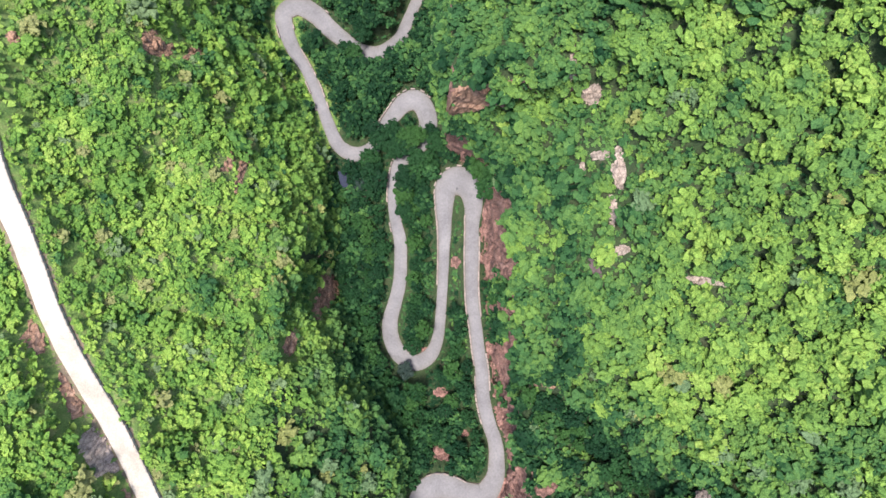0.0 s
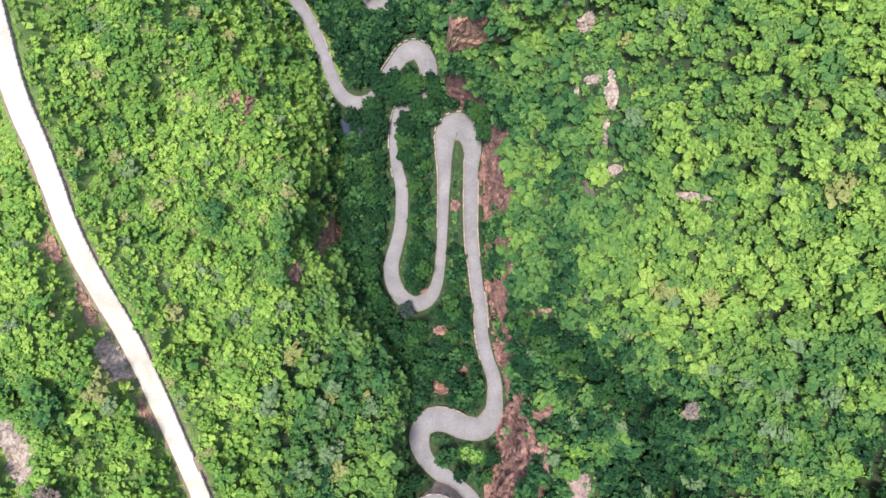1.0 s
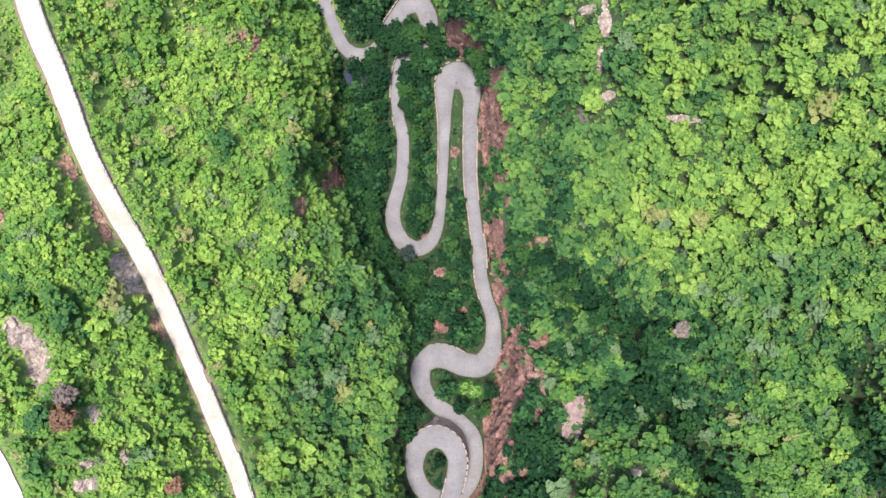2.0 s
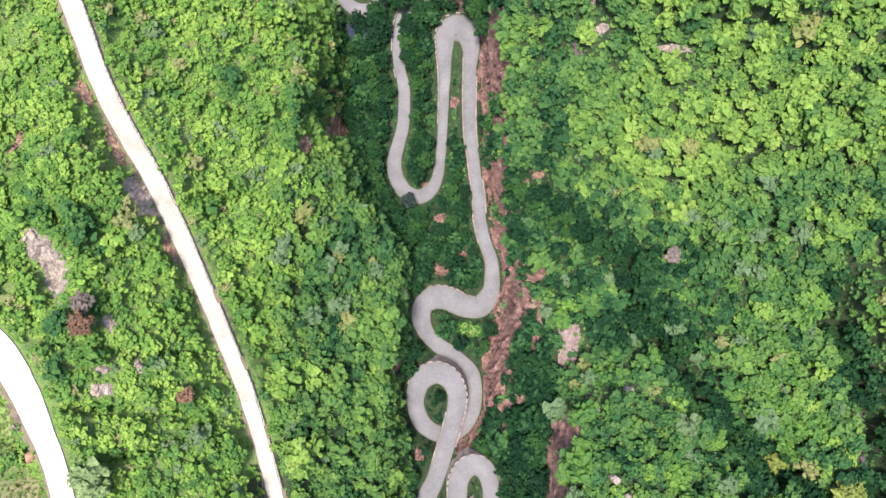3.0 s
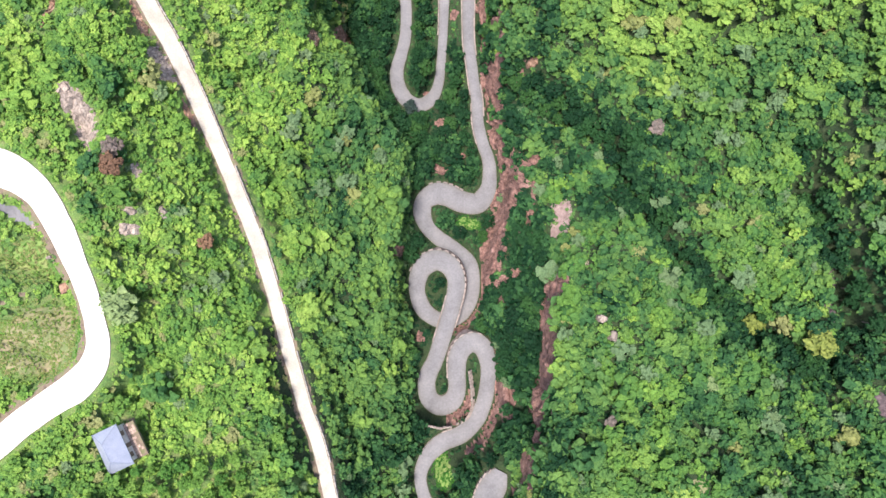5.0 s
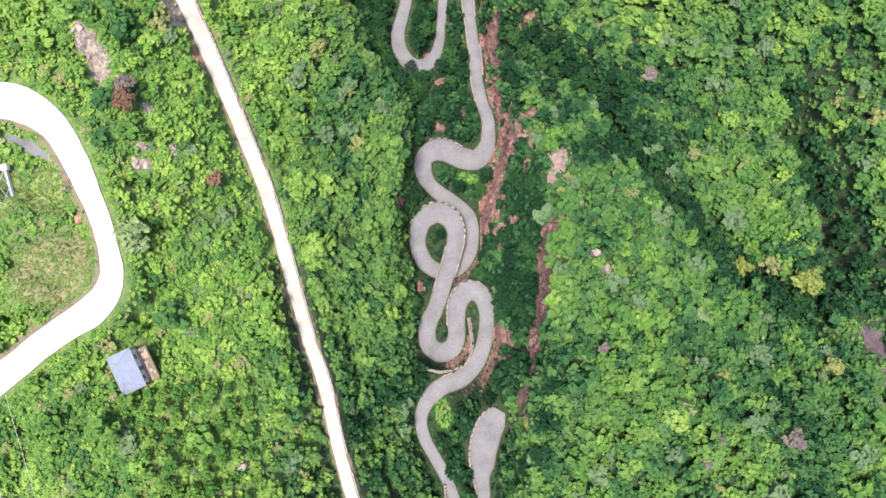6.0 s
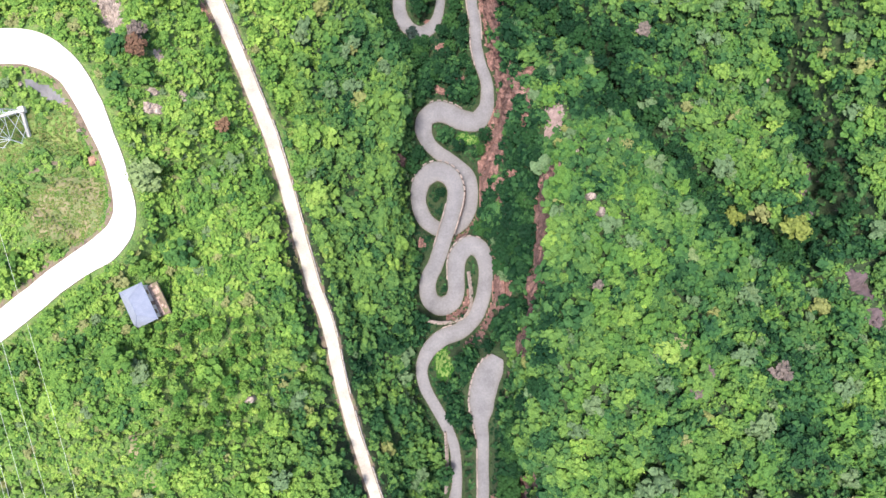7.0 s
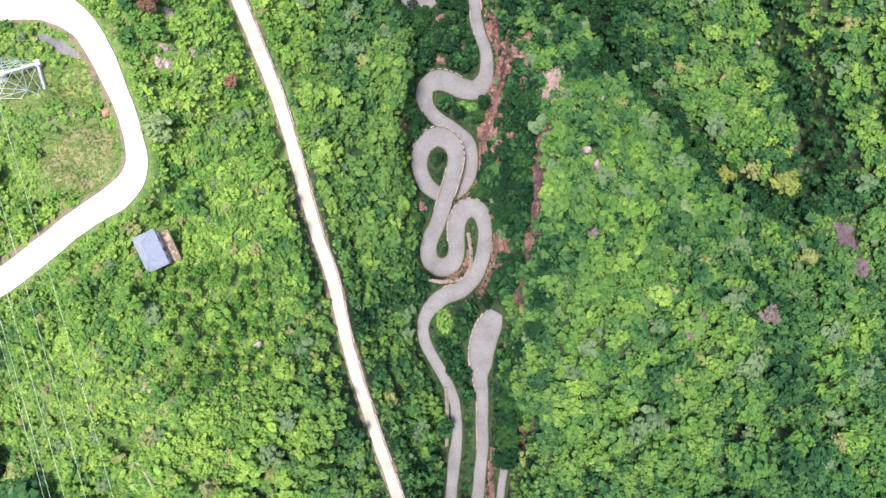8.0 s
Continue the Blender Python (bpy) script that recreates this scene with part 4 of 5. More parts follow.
def cliff(j0, j1, y0, y1, share, low, kind, seed):
    """A jointed rock wall between foot and rim: bedded blocks stand out by different amounts, planted ledges sink back."""
    home = tagged(new("cliff"), {"red": "fractured red sandstone cliff above the road", "orange": "weathered orange sandstone cliff below the wooded rim"}[kind], "cliff", "cliffs")
    home.location = (knots_at(y0, j0)[0], y0, float(ground_at(knots_at(y0, j0)[0], y0)))
    rows, cols = int((y0 - y1) / 0.55), 46
    v = np.zeros((rows + 1, cols + 1, 3))
    for i in range(rows + 1):
        y = y0 + (y1 - y0) * i / rows
        (ax, az), (bx, bz) = knots_at(y, j0), knots_at(y, j1)
        way = 1.0 if bx > ax else -1.0
        ax, bx = ax + (bx - ax) * low - 2.0 * way * (1 - low), bx - 0.4 * way
        xs = np.linspace(ax, bx, cols + 1)
        zs = ground_at(xs, np.full(cols + 1, y))
        bare_here = cliff_rock(xs, np.full(cols + 1, y))
        near_road = bilinear(edge, xs, np.full(cols + 1, y))
        for c in range(cols + 1):
            x, z = xs[c], zs[c]
            bend = 0.9 * noise.noise(Vector((y / 3.1, z / 4.0, seed)))
            big = noise.cell(Vector((y / 4.6 + bend, z / 5.2 + 0.6 * bend, seed + 0.5)))
            small = noise.cell(Vector((y / 1.7 + 1.3 * bend, z / 1.9 + bend, seed + 3.5)))
            slim = noise.cell(Vector((y / 0.8, z / 2.6 + bend, seed + 7.5)))
            out = 0.15 + 1.3 * big + 0.7 * small + 0.3 * slim + 0.25 * noise.noise(Vector((x * 0.9, y * 0.9, z * 0.9)))
            out = min(out, 0.3 + 1.5 * max(0.0, near_road[c] - 0.6))
            if bare_here[c] < 0:
                out -= min(1.6, 6.0 * -bare_here[c])
            if near_road[c] < 0.9 or c in (0, cols) or i in (0, rows):
                out = -1.0
            v[i, c] = (x - way * 0.85 * out - home.location.x, y - home.location.y, z + 0.45 * out - home.location.z)
    k = (np.arange(rows)[:, None] * (cols + 1) + np.arange(cols)[None]).ravel()
    q = np.stack([k, k + 1, k + cols + 2, k + cols + 1], 1)
    wall = new("rock_face", mesh_of("rock_face", v.reshape(-1, 3), q, [M_ROCK if kind == "red" else M_ORANGE]))
    wall.parent = home
    rnd = random.Random(int(seed))
    for _ in range(int((y0 - y1) * 0.9)):  # loose blocks on the ledges and at the foot
        i, c = rnd.randrange(2, rows - 2), rnd.randrange(2, cols - 2)
        p = v[i, c] + np.array(home.location)
        if cliff_rock(np.array([p[0]]), np.array([p[1]]))[0] < 0.1 or bilinear(edge, p[0], p[1]) < 1.4:
            continue
        b = rnd.choice((0.25, 0.35, 0.5, 0.75))
        piece("rock", rnd.choice(ROCKS[kind]), home, Matrix.Translation(Vector(v[i, c])) @ pose(0, 0, 0, rnd.uniform(-20, 20), rnd.uniform(-20, 20), rnd.uniform(0, 360)) @ Matrix.Diagonal((b * 1.2, b * 0.9, b, 1)))


for n, spec in enumerate(CLIFFS):
    cliff(*spec, 11.0 + 5 * n)

# loose scree: countless small stones
sv, sq = [], []
for k in range(1300):
    u, r = rng.uniform(0, 2 * math.pi), rng.random() ** 0.62 * 1.08
    x, y = 33.7 + (2.6 + math.sin(u)) * r * math.cos(u) + (0.4 * math.sin(u * 3)), -80.6 + 7.6 * r * math.sin(u)
    s = rng.uniform(0.1, 0.3)
    z = float(ground_at(x, y))
    turn = Euler((rng.uniform(0, 3), rng.uniform(0, 3), rng.uniform(0, 3))).to_matrix()
    corners = [turn @ Vector((sx * s * rng.uniform(0.6, 1), sy * s * rng.uniform(0.5, 0.9), sz * s * rng.uniform(0.4, 0.8))) for sx in (-1, 1) for sy in (-1, 1) for sz in (-1, 1)]
    b = len(sv)
    sv += [(x + c.x, y + c.y, z + c.z + s * 0.2) for c in corners]
    sq += [(b, b + 1, b + 3, b + 2), (b + 4, b + 6, b + 7, b + 5), (b, b + 4, b + 5, b + 1), (b + 2, b + 3, b + 7, b + 6), (b, b + 2, b + 6, b + 4), (b + 1, b + 5, b + 7, b + 3)]
tagged(new("scree", mesh_of("scree", sv, sq, [M_SCREE])), "pinkish scree of loose broken stones on the slope", "scree", kind="stuff")


def boulder(x, y, s, kind, label, flat=0.7, turn=0):
    ob = tagged(new("boulder", ROCKS[kind][int(abs(x * 7)) % 7]), label, "boulder", "boulders")
    ob.matrix_basis = pose(x, y, float(ground_at(x, y)) + s * flat * 0.35, 0, 0, turn) @ Matrix.Diagonal((s, s * 0.8, s * flat, 1))
    return ob


boulder(38.6, -106.3, 1.5, "pale", "pale angular boulder standing clear of the shrubs", 1.6, 20)
boulder(41.0, -110.6, 1.5, "pale", "pale angular boulder standing clear of the shrubs", 1.5, 70)
boulder(45.3, -89.0, 1.3, "pale", "pale boulder on the wooded spur", 1.6)
boulder(-87.9, -98.3, 1.7, "orange", "rusty orange boulder beside the pale road", 0.6, 30)
boulder(-94.3, -84.2, 0.8, "pale", "small white stone at the end of the paved strip", 0.6)
boulder(-104.9, -79.8, 0.8, "pale", "small white stone beside the paved strip", 0.6, 60)
boulder(-90.2, -91.4, 0.7, "pale", "small white stone in the grass", 0.6, 10)
boulder(-49.4, -158.5, 1.2, "pale", "round beige boulder among low shrubs", 1.8, 10)


# hip-roofed house -----------------------------------------------------------
def house():
    cx, cy, ang = -74.2, -134.2, -64.5
    z = float(ground_at(cx, cy))
    home = tagged(new("house"), "small house with a blue-grey sheet-metal hip roof among shrubs", "house")
    home.matrix_basis = pose(cx, cy, z - 0.3, 0, 0, ang)
    L, W, HE, RIDGE = 4.85, 3.0, 2.9, 2.3  # half length, half width at the eaves, eaves height, rise
    bm = bmesh.new()
    box(bm, 2 * L - 1.2, 2 * W - 1.2, HE + 0.3, pose(0, 0, HE / 2 + 0.1))
    part("wall", bm, M_PLASTER, home)
    e, r = [(-L, -W), (L, -W), (L, W), (-L, W)], 2.2
    for name, pts in (("roof_plane", [(e[0], HE), (e[1], HE), ((r, 0), HE + RIDGE), ((-r, 0), HE + RIDGE)]), ("roof_plane", [(e[2], HE), (e[3], HE), ((-r, 0), HE + RIDGE), ((r, 0), HE + RIDGE)]),
                      ("hip_plane", [(e[1], HE), (e[2], HE), ((r, 0), HE + RIDGE)]), ("hip_plane", [(e[3], HE), (e[0], HE), ((-r, 0), HE + RIDGE)])):
        bm = bmesh.new()
        top = [bm.verts.new((p[0], p[1], h + 0.16)) for p, h in pts]
        low = [bm.verts.new((p[0], p[1], h)) for p, h in pts]
        bm.faces.new(top)
        bm.faces.new(low[::-1])
        for k in range(len(top)):
            j = (k + 1) % len(top)
            bm.faces.new((low[k], low[j], top[j], top[k]))
        part(name, bm, M_TIN, home)
        if name == "roof_plane":  # standing seams down the slope
            sgn = -1 if pts[0][0][1] < 0 else 1
            for k in range(-9, 10):
                x = k * 0.5
                up = 1.0 if abs(x) <= r else (L - abs(x)) / (L - r)
                if up > 0.12:
                    bm = bmesh.new()
                    beam(bm, (x, sgn * W, HE + 0.18), (x, sgn * W * (1 - up), HE + RIDGE * up + 0.18), 0.03, 4)
                    part("roof_seam", bm, M_TIN, home)
    for a, b in (((-r, 0, HE + RIDGE), (r, 0, HE + RIDGE)), ((r, 0, HE + RIDGE), (L, W, HE)), ((r, 0, HE + RIDGE), (L, -W, HE)), ((-r, 0, HE + RIDGE), (-L, W, HE)), ((-r, 0, HE + RIDGE), (-L, -W, HE))):
        bm = bmesh.new()
        beam(bm, Vector(a) + Vector((0, 0, 0.17)), Vector(b) + Vector((0, 0, 0.17)), 0.09, 6)
        part("ridge_cap", bm, M_TIN, home)
    bm = bmesh.new()
    box(bm, 1.0, 0.08, 2.1, pose(0.6, W - 0.57, 1.15))
    part("door", bm, M_WOOD, home, "dark timber door")
    for x in (-2.4, 2.8):
        bm = bmesh.new()
        box(bm, 1.1, 0.08, 1.1, pose(x, W - 0.57, 1.7))
        part("window", bm, M_WOOD, home, "small dark window")
    # brick yard
    yard = tagged(new("brick_yard"), "narrow red brick yard along the house wall", "yard", kind="structure")
    yard.matrix_basis = pose(cx, cy, z, 0, 0, ang) @ pose(0.3, W + 0.75, 0.0)
    bm = bmesh.new()
    box(bm, 8.4, 2.6, 0.5, pose(0, 0, 0.05))
    part("yard_slab", bm, M_EARTH, yard)
    bm = bmesh.new()
    box(bm, 0.62, 0.5, 0.08, Matrix(), 0.01)
    me = bpy.data.meshes.new("paving_brick")
    bm.to_mesh(me)
    bm.free()
    me.materials.append(M_BRICK)
    for i in range(12):
        for j in range(4):
            if rng.random() < 0.8 - 0.18 * j:
                piece("paving_brick", me, yard, pose(-3.8 + i * 0.68 + rng.uniform(-0.04, 0.04), -0.95 + j * 0.58, 0.33 + rng.uniform(-0.01, 0.02), 0, 0, rng.uniform(-4, 4)))


house()


# lattice pylon and its lines ------------------------------------------------
PYLON_AT, PYLON_TURN = (-106.8, -92.3), 16.3


def pylon():
    z = float(ground_at(*PYLON_AT)) - 0.2
    home = tagged(new("pylon"), "tall galvanised steel lattice pylon on four concrete feet", "pylon")
    home.matrix_basis = pose(*PYLON_AT, z, 0, 0, PYLON_TURN)
    levels = [(0.4, 4.7), (5.0, 3.75), (9.5, 2.85), (13.5, 2.1), (17.0, 1.45), (20.0, 1.0), (23.0, 0.9), (26.0, 0.8), (29.0, 0.15)]
    corners = [(-1, -1), (1, -1), (1, 1), (-1, 1)]
    for cx, cy in corners:
        bm = bmesh.new()
        for (h0, w0), (h1, w1) in zip(levels, levels[1:]):
            beam(bm, (cx * w0, cy * w0, h0), (cx * w1, cy * w1, h1), 0.13, 4)
        part("leg", bm, M_STEEL, home)
        bm = bmesh.new()
        box(bm, 1.5, 1.5, 1.0, pose(cx * 4.7, cy * 4.7, 0.3), 0.08)
        part("footing", bm, M_PLASTER, home, "pale concrete footing")
    for k in range(4):
        (ax, ay), (bx, by) = corners[k], corners[(k + 1) % 4]
        bm = bmesh.new()
        for (h0, w0), (h1, w1) in zip(levels[:-1], levels[1:-1]):
            hm, wm = (h0 + h1) / 2, (w0 + w1) / 2
            beam(bm, (ax * w0, ay * w0, h0), (bx * w1, by * w1, h1), 0.065, 4)
            beam(bm, (bx * w0, by * w0, h0), (ax * w1, ay * w1, h1), 0.065, 4)
            beam(bm, (ax * w1, ay * w1, h1), (bx * w1, by * w1, h1), 0.06, 4)
            beam(bm, (ax * wm, ay * wm, hm), ((ax + bx) / 2 * w0, (ay + by) / 2 * w0, h0 + 0.2), 0.05, 4)
            beam(bm, (bx * wm, by * wm, hm), ((ax + bx) / 2 * w0, (ay + by) / 2 * w0, h0 + 0.2), 0.05, 4)
        part("bracing", bm, M_STEEL, home)
        bm = bmesh.new()
        box(bm, *((12.4, 0.6) if ay == by else (0.6, 11.2)), 0.7, pose((ax + bx) / 2 * 5.9 - 1.3, (ay + by) / 2 * 5.9 - 1.3, 0.2), 0.04)
        part("ground_beam", bm, M_PLASTER, home, "pale concrete ground beam")
    for h, reach in ((20.0, 7.5), (24.5, 5.5)):
        bm = bmesh.new()
        for s in (-1, 1):
            for y in (-0.9, 0.9):
                beam(bm, (s * 0.9, y, h), (s * reach, 0, h + 0.2), 0.06, 4)
                beam(bm, (s * 0.9, y, h + 1.6), (s * reach, 0, h + 0.3), 0.08, 4)
            for u in (0.3, 0.6):
                beam(bm, (s * (0.9 + u * (reach - 0.9)), -0.9 * (1 - u), h), (s * (0.9 + u * (reach - 0.9)), 0.9 * (1 - u), h), 0.06, 4)
        part("cross_arm", bm, M_STEEL, home)
    return home, z


pylon_home, pylon_z = pylon()
far_xy = (PYLON_AT[0] + 0.285 * 240, PYLON_AT[1] - 240)
copy_thing(pylon_home, pose(*far_xy, float(ground_at(*far_xy)) - 0.2, 0, 0, PYLON_TURN))
for off, h in ((-7.4, 19.4), (-1.9, 24.0), (1.0, 24.0), (5.2, 24.0), (7.1, 19.4)):
    a = Vector(PYLON_AT + (pylon_z + h,)) + Matrix.Rotation(radians(PYLON_TURN), 3, "Z") @ Vector((off, 0, 0))
    b = a + Vector((0.285 * 240, -240, float(ground_at(*far_xy)) - pylon_z))
    cu = bpy.data.curves.new("power_line", "CURVE")
    cu.dimensions, cu.bevel_depth, cu.bevel_resolution = "3D", 0.022, 1
    sp = cu.splines.new("POLY")
    sp.points.add(40)
    for k in range(41):
        u = k / 40
        q = a.lerp(b, u)
        sp.points[k].co = (q.x, q.y, q.z - 14 * u * (1 - u), 1)
    cu.materials.append(M_CABLE)
    tagged(new("power_line", cu), "thin sagging grey overhead power line", "power line", "power lines")

# rusting blue sheet hut by the stream
hut = tagged(new("shed"), "small blue sheet-metal shed in the shaded gorge", "shed")
hut.matrix_basis = pose(-33.9, 25.3, float(ground_at(-33.9, 25.3)) + 0.2, 0, 0, 12)
bm = bmesh.new()
box(bm, 2.6, 5.2, 2.2, pose(0, 0, 1.1))
part("wall", bm, M_WALL, hut)
bm = bmesh.new()
box(bm, 3.1, 5.8, 0.12, pose(0, 0, 2.35, 0, 8, 0))
part("roof", bm, M_BLUE, hut, "blue corrugated roof")
for k in range(9):
    bm = bmesh.new()
    box(bm, 3.1, 0.06, 0.06, pose(0, -2.6 + k * 0.65, 2.44, 0, 8, 0))
    part("roof_rib", bm, M_BLUE, hut)


# plants ---------------------------------------------------------------------
def crown(seed, clumps, cards, card, spread=0.4, flat=0.8, core=True):
    """Leaf clusters round clumps on a dome of radius 1 about its base centre; returns vertices and quads."""
    r = np.random.RandomState(seed)
    verts, quads, tone = [], [], []
    golden = math.pi * (3 - math.sqrt(5))
    for k in range(clumps):
        up = 1 - (k + 0.5) / clumps * 1.15
        a = k * golden + r.uniform(-0.5, 0.5)
        c = np.array([math.cos(a) * math.sqrt(max(0.0, 1 - up * up)), math.sin(a) * math.sqrt(max(0.0, 1 - up * up)), up]) * r.uniform(0.5, 0.92)
        size = spread * r.uniform(0.7, 1.3)
        shade = r.normal(0, 0.07)
        base = len(verts)
        for j in range(6):
            q, b = size * r.uniform(0.6, 1.32), j * math.pi / 3 + k + r.uniform(-0.3, 0.3)
            verts.append(c + np.array([q * math.cos(b), q * math.sin(b), size * r.uniform(-0.6, 0.1)]))
        verts.append(c + np.array([0, 0, size * r.uniform(0.35, 0.7)]))
        for j in (0, 2, 4):
            quads.append((base + 6, base + j, base + 1 + j, base + (j + 2) % 6))
        tone += [shade] * 7
        for _ in range(cards):
            d = r.normal(size=3)
            d /= np.linalg.norm(d)
            d = d + c * 0.8 + np.array([0, 0, 0.5])
            d /= np.linalg.norm(d)
            p = c + d * size * r.uniform(0.85, 1.2)
            n = d + r.normal(size=3) * 0.4 + np.array([0, 0, 0.5])
            n /= np.linalg.norm(n)
            t = np.cross(n, r.normal(size=3))
            t /= np.linalg.norm(t)
            b = np.cross(n, t)
            s = card * r.uniform(0.7, 1.3)
            base = len(verts)
            verts += [p + t * s * 1.2, p + b * s * 0.6 - n * s * 0.2, p - t * s, p - b * s * 0.6 - n * s * 0.2]
            quads.append((base, base + 1, base + 2, base + 3))
            tone += [shade] * 4
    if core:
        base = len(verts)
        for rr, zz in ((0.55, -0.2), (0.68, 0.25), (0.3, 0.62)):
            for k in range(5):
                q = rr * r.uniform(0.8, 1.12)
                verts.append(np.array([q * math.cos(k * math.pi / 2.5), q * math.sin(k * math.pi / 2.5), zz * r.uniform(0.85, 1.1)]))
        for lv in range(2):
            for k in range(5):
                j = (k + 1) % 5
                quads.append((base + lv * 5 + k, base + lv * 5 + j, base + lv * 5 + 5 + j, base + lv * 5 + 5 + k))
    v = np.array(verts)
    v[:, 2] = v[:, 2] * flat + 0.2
    # core vertices get a darker tint, painting shade between the clumps
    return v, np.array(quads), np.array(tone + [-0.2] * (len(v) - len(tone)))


COVER = np.zeros((680, 520), bool)  # half-metre cells of the plan under a crown


def cover(x, y, radius):
    for px, py, pr in zip(x, y, radius):
        c0, c1, r0, r1 = int((px - pr + 130) * 2), int((px + pr + 130) * 2) + 1, int((py - pr + 236) * 2), int((py + pr + 236) * 2) + 1
        COVER[max(r0, 0) : r1, max(c0, 0) : c1] = True


def covered(x, y):
    return COVER[((y + 236) * 2).astype(int).clip(0, 679), ((x + 130) * 2).astype(int).clip(0, 519)]


def clear(x, y, margin):
    """Whether a plant of that half width may stand here."""
    return (bilinear(edge, x, y) > margin) & (bare_gap(x, y) > 0.55 * margin)


def fractal(x, y, scale, seed):
    return np.array([noise.noise(Vector((a / scale, b / scale, seed))) for a, b in zip(x, y)])


def scatter(x0, x1, y0, y1, step, seed):
    r = np.random.RandomState(seed)
    gx, gy = np.meshgrid(np.arange(x0, x1, step), np.arange(y0, y1, step * 0.87))
    gx = gx + (np.arange(gx.shape[0]) % 2)[:, None] * step / 2
    gx, gy = gx.ravel() + r.uniform(-0.42, 0.42, gx.size) * step, gy.ravel() + r.uniform(-0.42, 0.42, gy.size) * step
    return gx, gy, r


def toes(y):
    k = np.array([[np.interp(v, SEC_Y, SEC_K[:, j, 0]) for j in (7, 8)] for v in np.atleast_1d(y)])
    return k[:, 0], k[:, 1]


def plant_all(name, templates, x, y, z, radius, squash, tint, r, material, label, category, smooth=False):
    """All the plants of a stand in one mesh."""
    vs, qs, ts, base = [], [], [], 0
    pick = r.randint(0, len(templates), len(x))
    for t, (tv, tq, tt) in enumerate(templates):
        idx = np.nonzero(pick == t)[0]
        if not len(idx):
            continue
        a = r.uniform(0, 2 * math.pi, len(idx))
        ca, sa, s = np.cos(a)[:, None], np.sin(a)[:, None], radius[idx][:, None]
        vx, vy, vz = tv[:, 0][None], tv[:, 1][None], tv[:, 2][None]
        wide = r.uniform(0.85, 1.18, (len(idx), 1))
        px, py = vx * wide * s, vy / wide * s
        v = np.stack([px * ca - py * sa + x[idx][:, None], px * sa + py * ca + y[idx][:, None], vz * s * squash[idx][:, None] + z[idx][:, None]], -1)
        vs.append(v.reshape(-1, 3))
        qs.append((tq[None] + (np.arange(len(idx)) * len(tv))[:, None, None] + base).reshape(-1, 4))
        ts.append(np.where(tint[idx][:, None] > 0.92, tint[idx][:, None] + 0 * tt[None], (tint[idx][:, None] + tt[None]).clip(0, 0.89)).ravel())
        base += len(idx) * len(tv)
    me = mesh_of(name, np.vstack(vs), np.vstack(qs), [material], tint=np.concatenate(ts), smooth=smooth)
    return tagged(new(name, me), label, category, kind="stuff")


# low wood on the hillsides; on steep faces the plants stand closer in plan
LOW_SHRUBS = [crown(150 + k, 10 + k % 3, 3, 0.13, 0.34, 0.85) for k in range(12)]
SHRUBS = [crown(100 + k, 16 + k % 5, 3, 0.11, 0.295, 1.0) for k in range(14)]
x, y, r = scatter(-118, 130, -224, 72, 3.0, 3)
x2, y2, _ = scatter(-80, 60, -224, 100, 2.4, 4)
x3, y3, _ = scatter(-60, 60, -224, 60, 1.3, 6)
cliffs = (bilinear(steep, x2, y2) > 1.3) & (r.rand(len(x2)) < 0.8)
sheer = (bilinear(steep, x3, y3) > 2.6) & (r.rand(len(x3)) < 0.95)
west = lambda px, py: px + 6 * np.sin(py / 17) < -44
x4, y4, _ = scatter(-118, -34, -224, 60, 2.15, 8)
open_slope = west(x4, y4)
tall = ~west(x, y) | (r.rand(len(x)) < 0.13)
x, y = np.r_[x[tall], x2[cliffs], x3[sheer], x4[open_slope]], np.r_[y[tall], y2[cliffs], y3[sheer], y4[open_slope]]
small = np.arange(len(x)) >= len(x) - open_slope.sum()
left, right = toes(y)
on_floor = (x > left + 1) & (x < right) | (ravine(x, y) < 3.8)
radius = np.clip(r.lognormal(0.74, 0.32, len(x)), 1.0, 4.0)
radius[small] = np.clip(r.lognormal(0.3, 0.34, small.sum()), 0.7, 2.6)
plantation = small & (np.abs(x + 58) < 13) & (np.abs(y + 153) < 16.5)
radius[plantation] *= 0.55
tall_grass = (np.hypot((x + 92) / 19, (y + 172) / 14) + 0.25 * fractal(x, y, 9, 3.3) < 1) | (np.hypot((x + 74) / 5, (y + 192) / 6) < 1)
radius[tall_grass] *= 0.62
radius[np.hypot((x + 107) / 13, (y + 193) / 12) < 1] *= 1.5
terrace = (np.hypot((x + 101) / 17, (y + 98) / 26) < 1) & (x < -80)
radius[terrace] *= np.where(small[terrace], 0.6, 0.4)
on_rock = (r.rand(len(x)) < 0.28) & (x > 13) & (x < 30) & (bilinear(edge, x, y) > 0.15 + 0.8 * radius)
keep = (clear(x, y, 0.1 + radius) | on_rock) & ~on_floor & (cliff_rock(x, y) < 0)
keep &= (y > -207) | (np.abs(x) < 28)
keep &= (x < np.clip(100 - 0.45 * y, 92, 130)) & (x > -np.clip(98 - 0.3 * y, 92, 117))
x, y, radius, terrace, small, tall_grass = x[keep], y[keep], radius[keep], terrace[keep], small[keep], tall_grass[keep]
cover(x, y, radius * np.where(small, 0.3, 0.5))
z = ground_at(x, y)
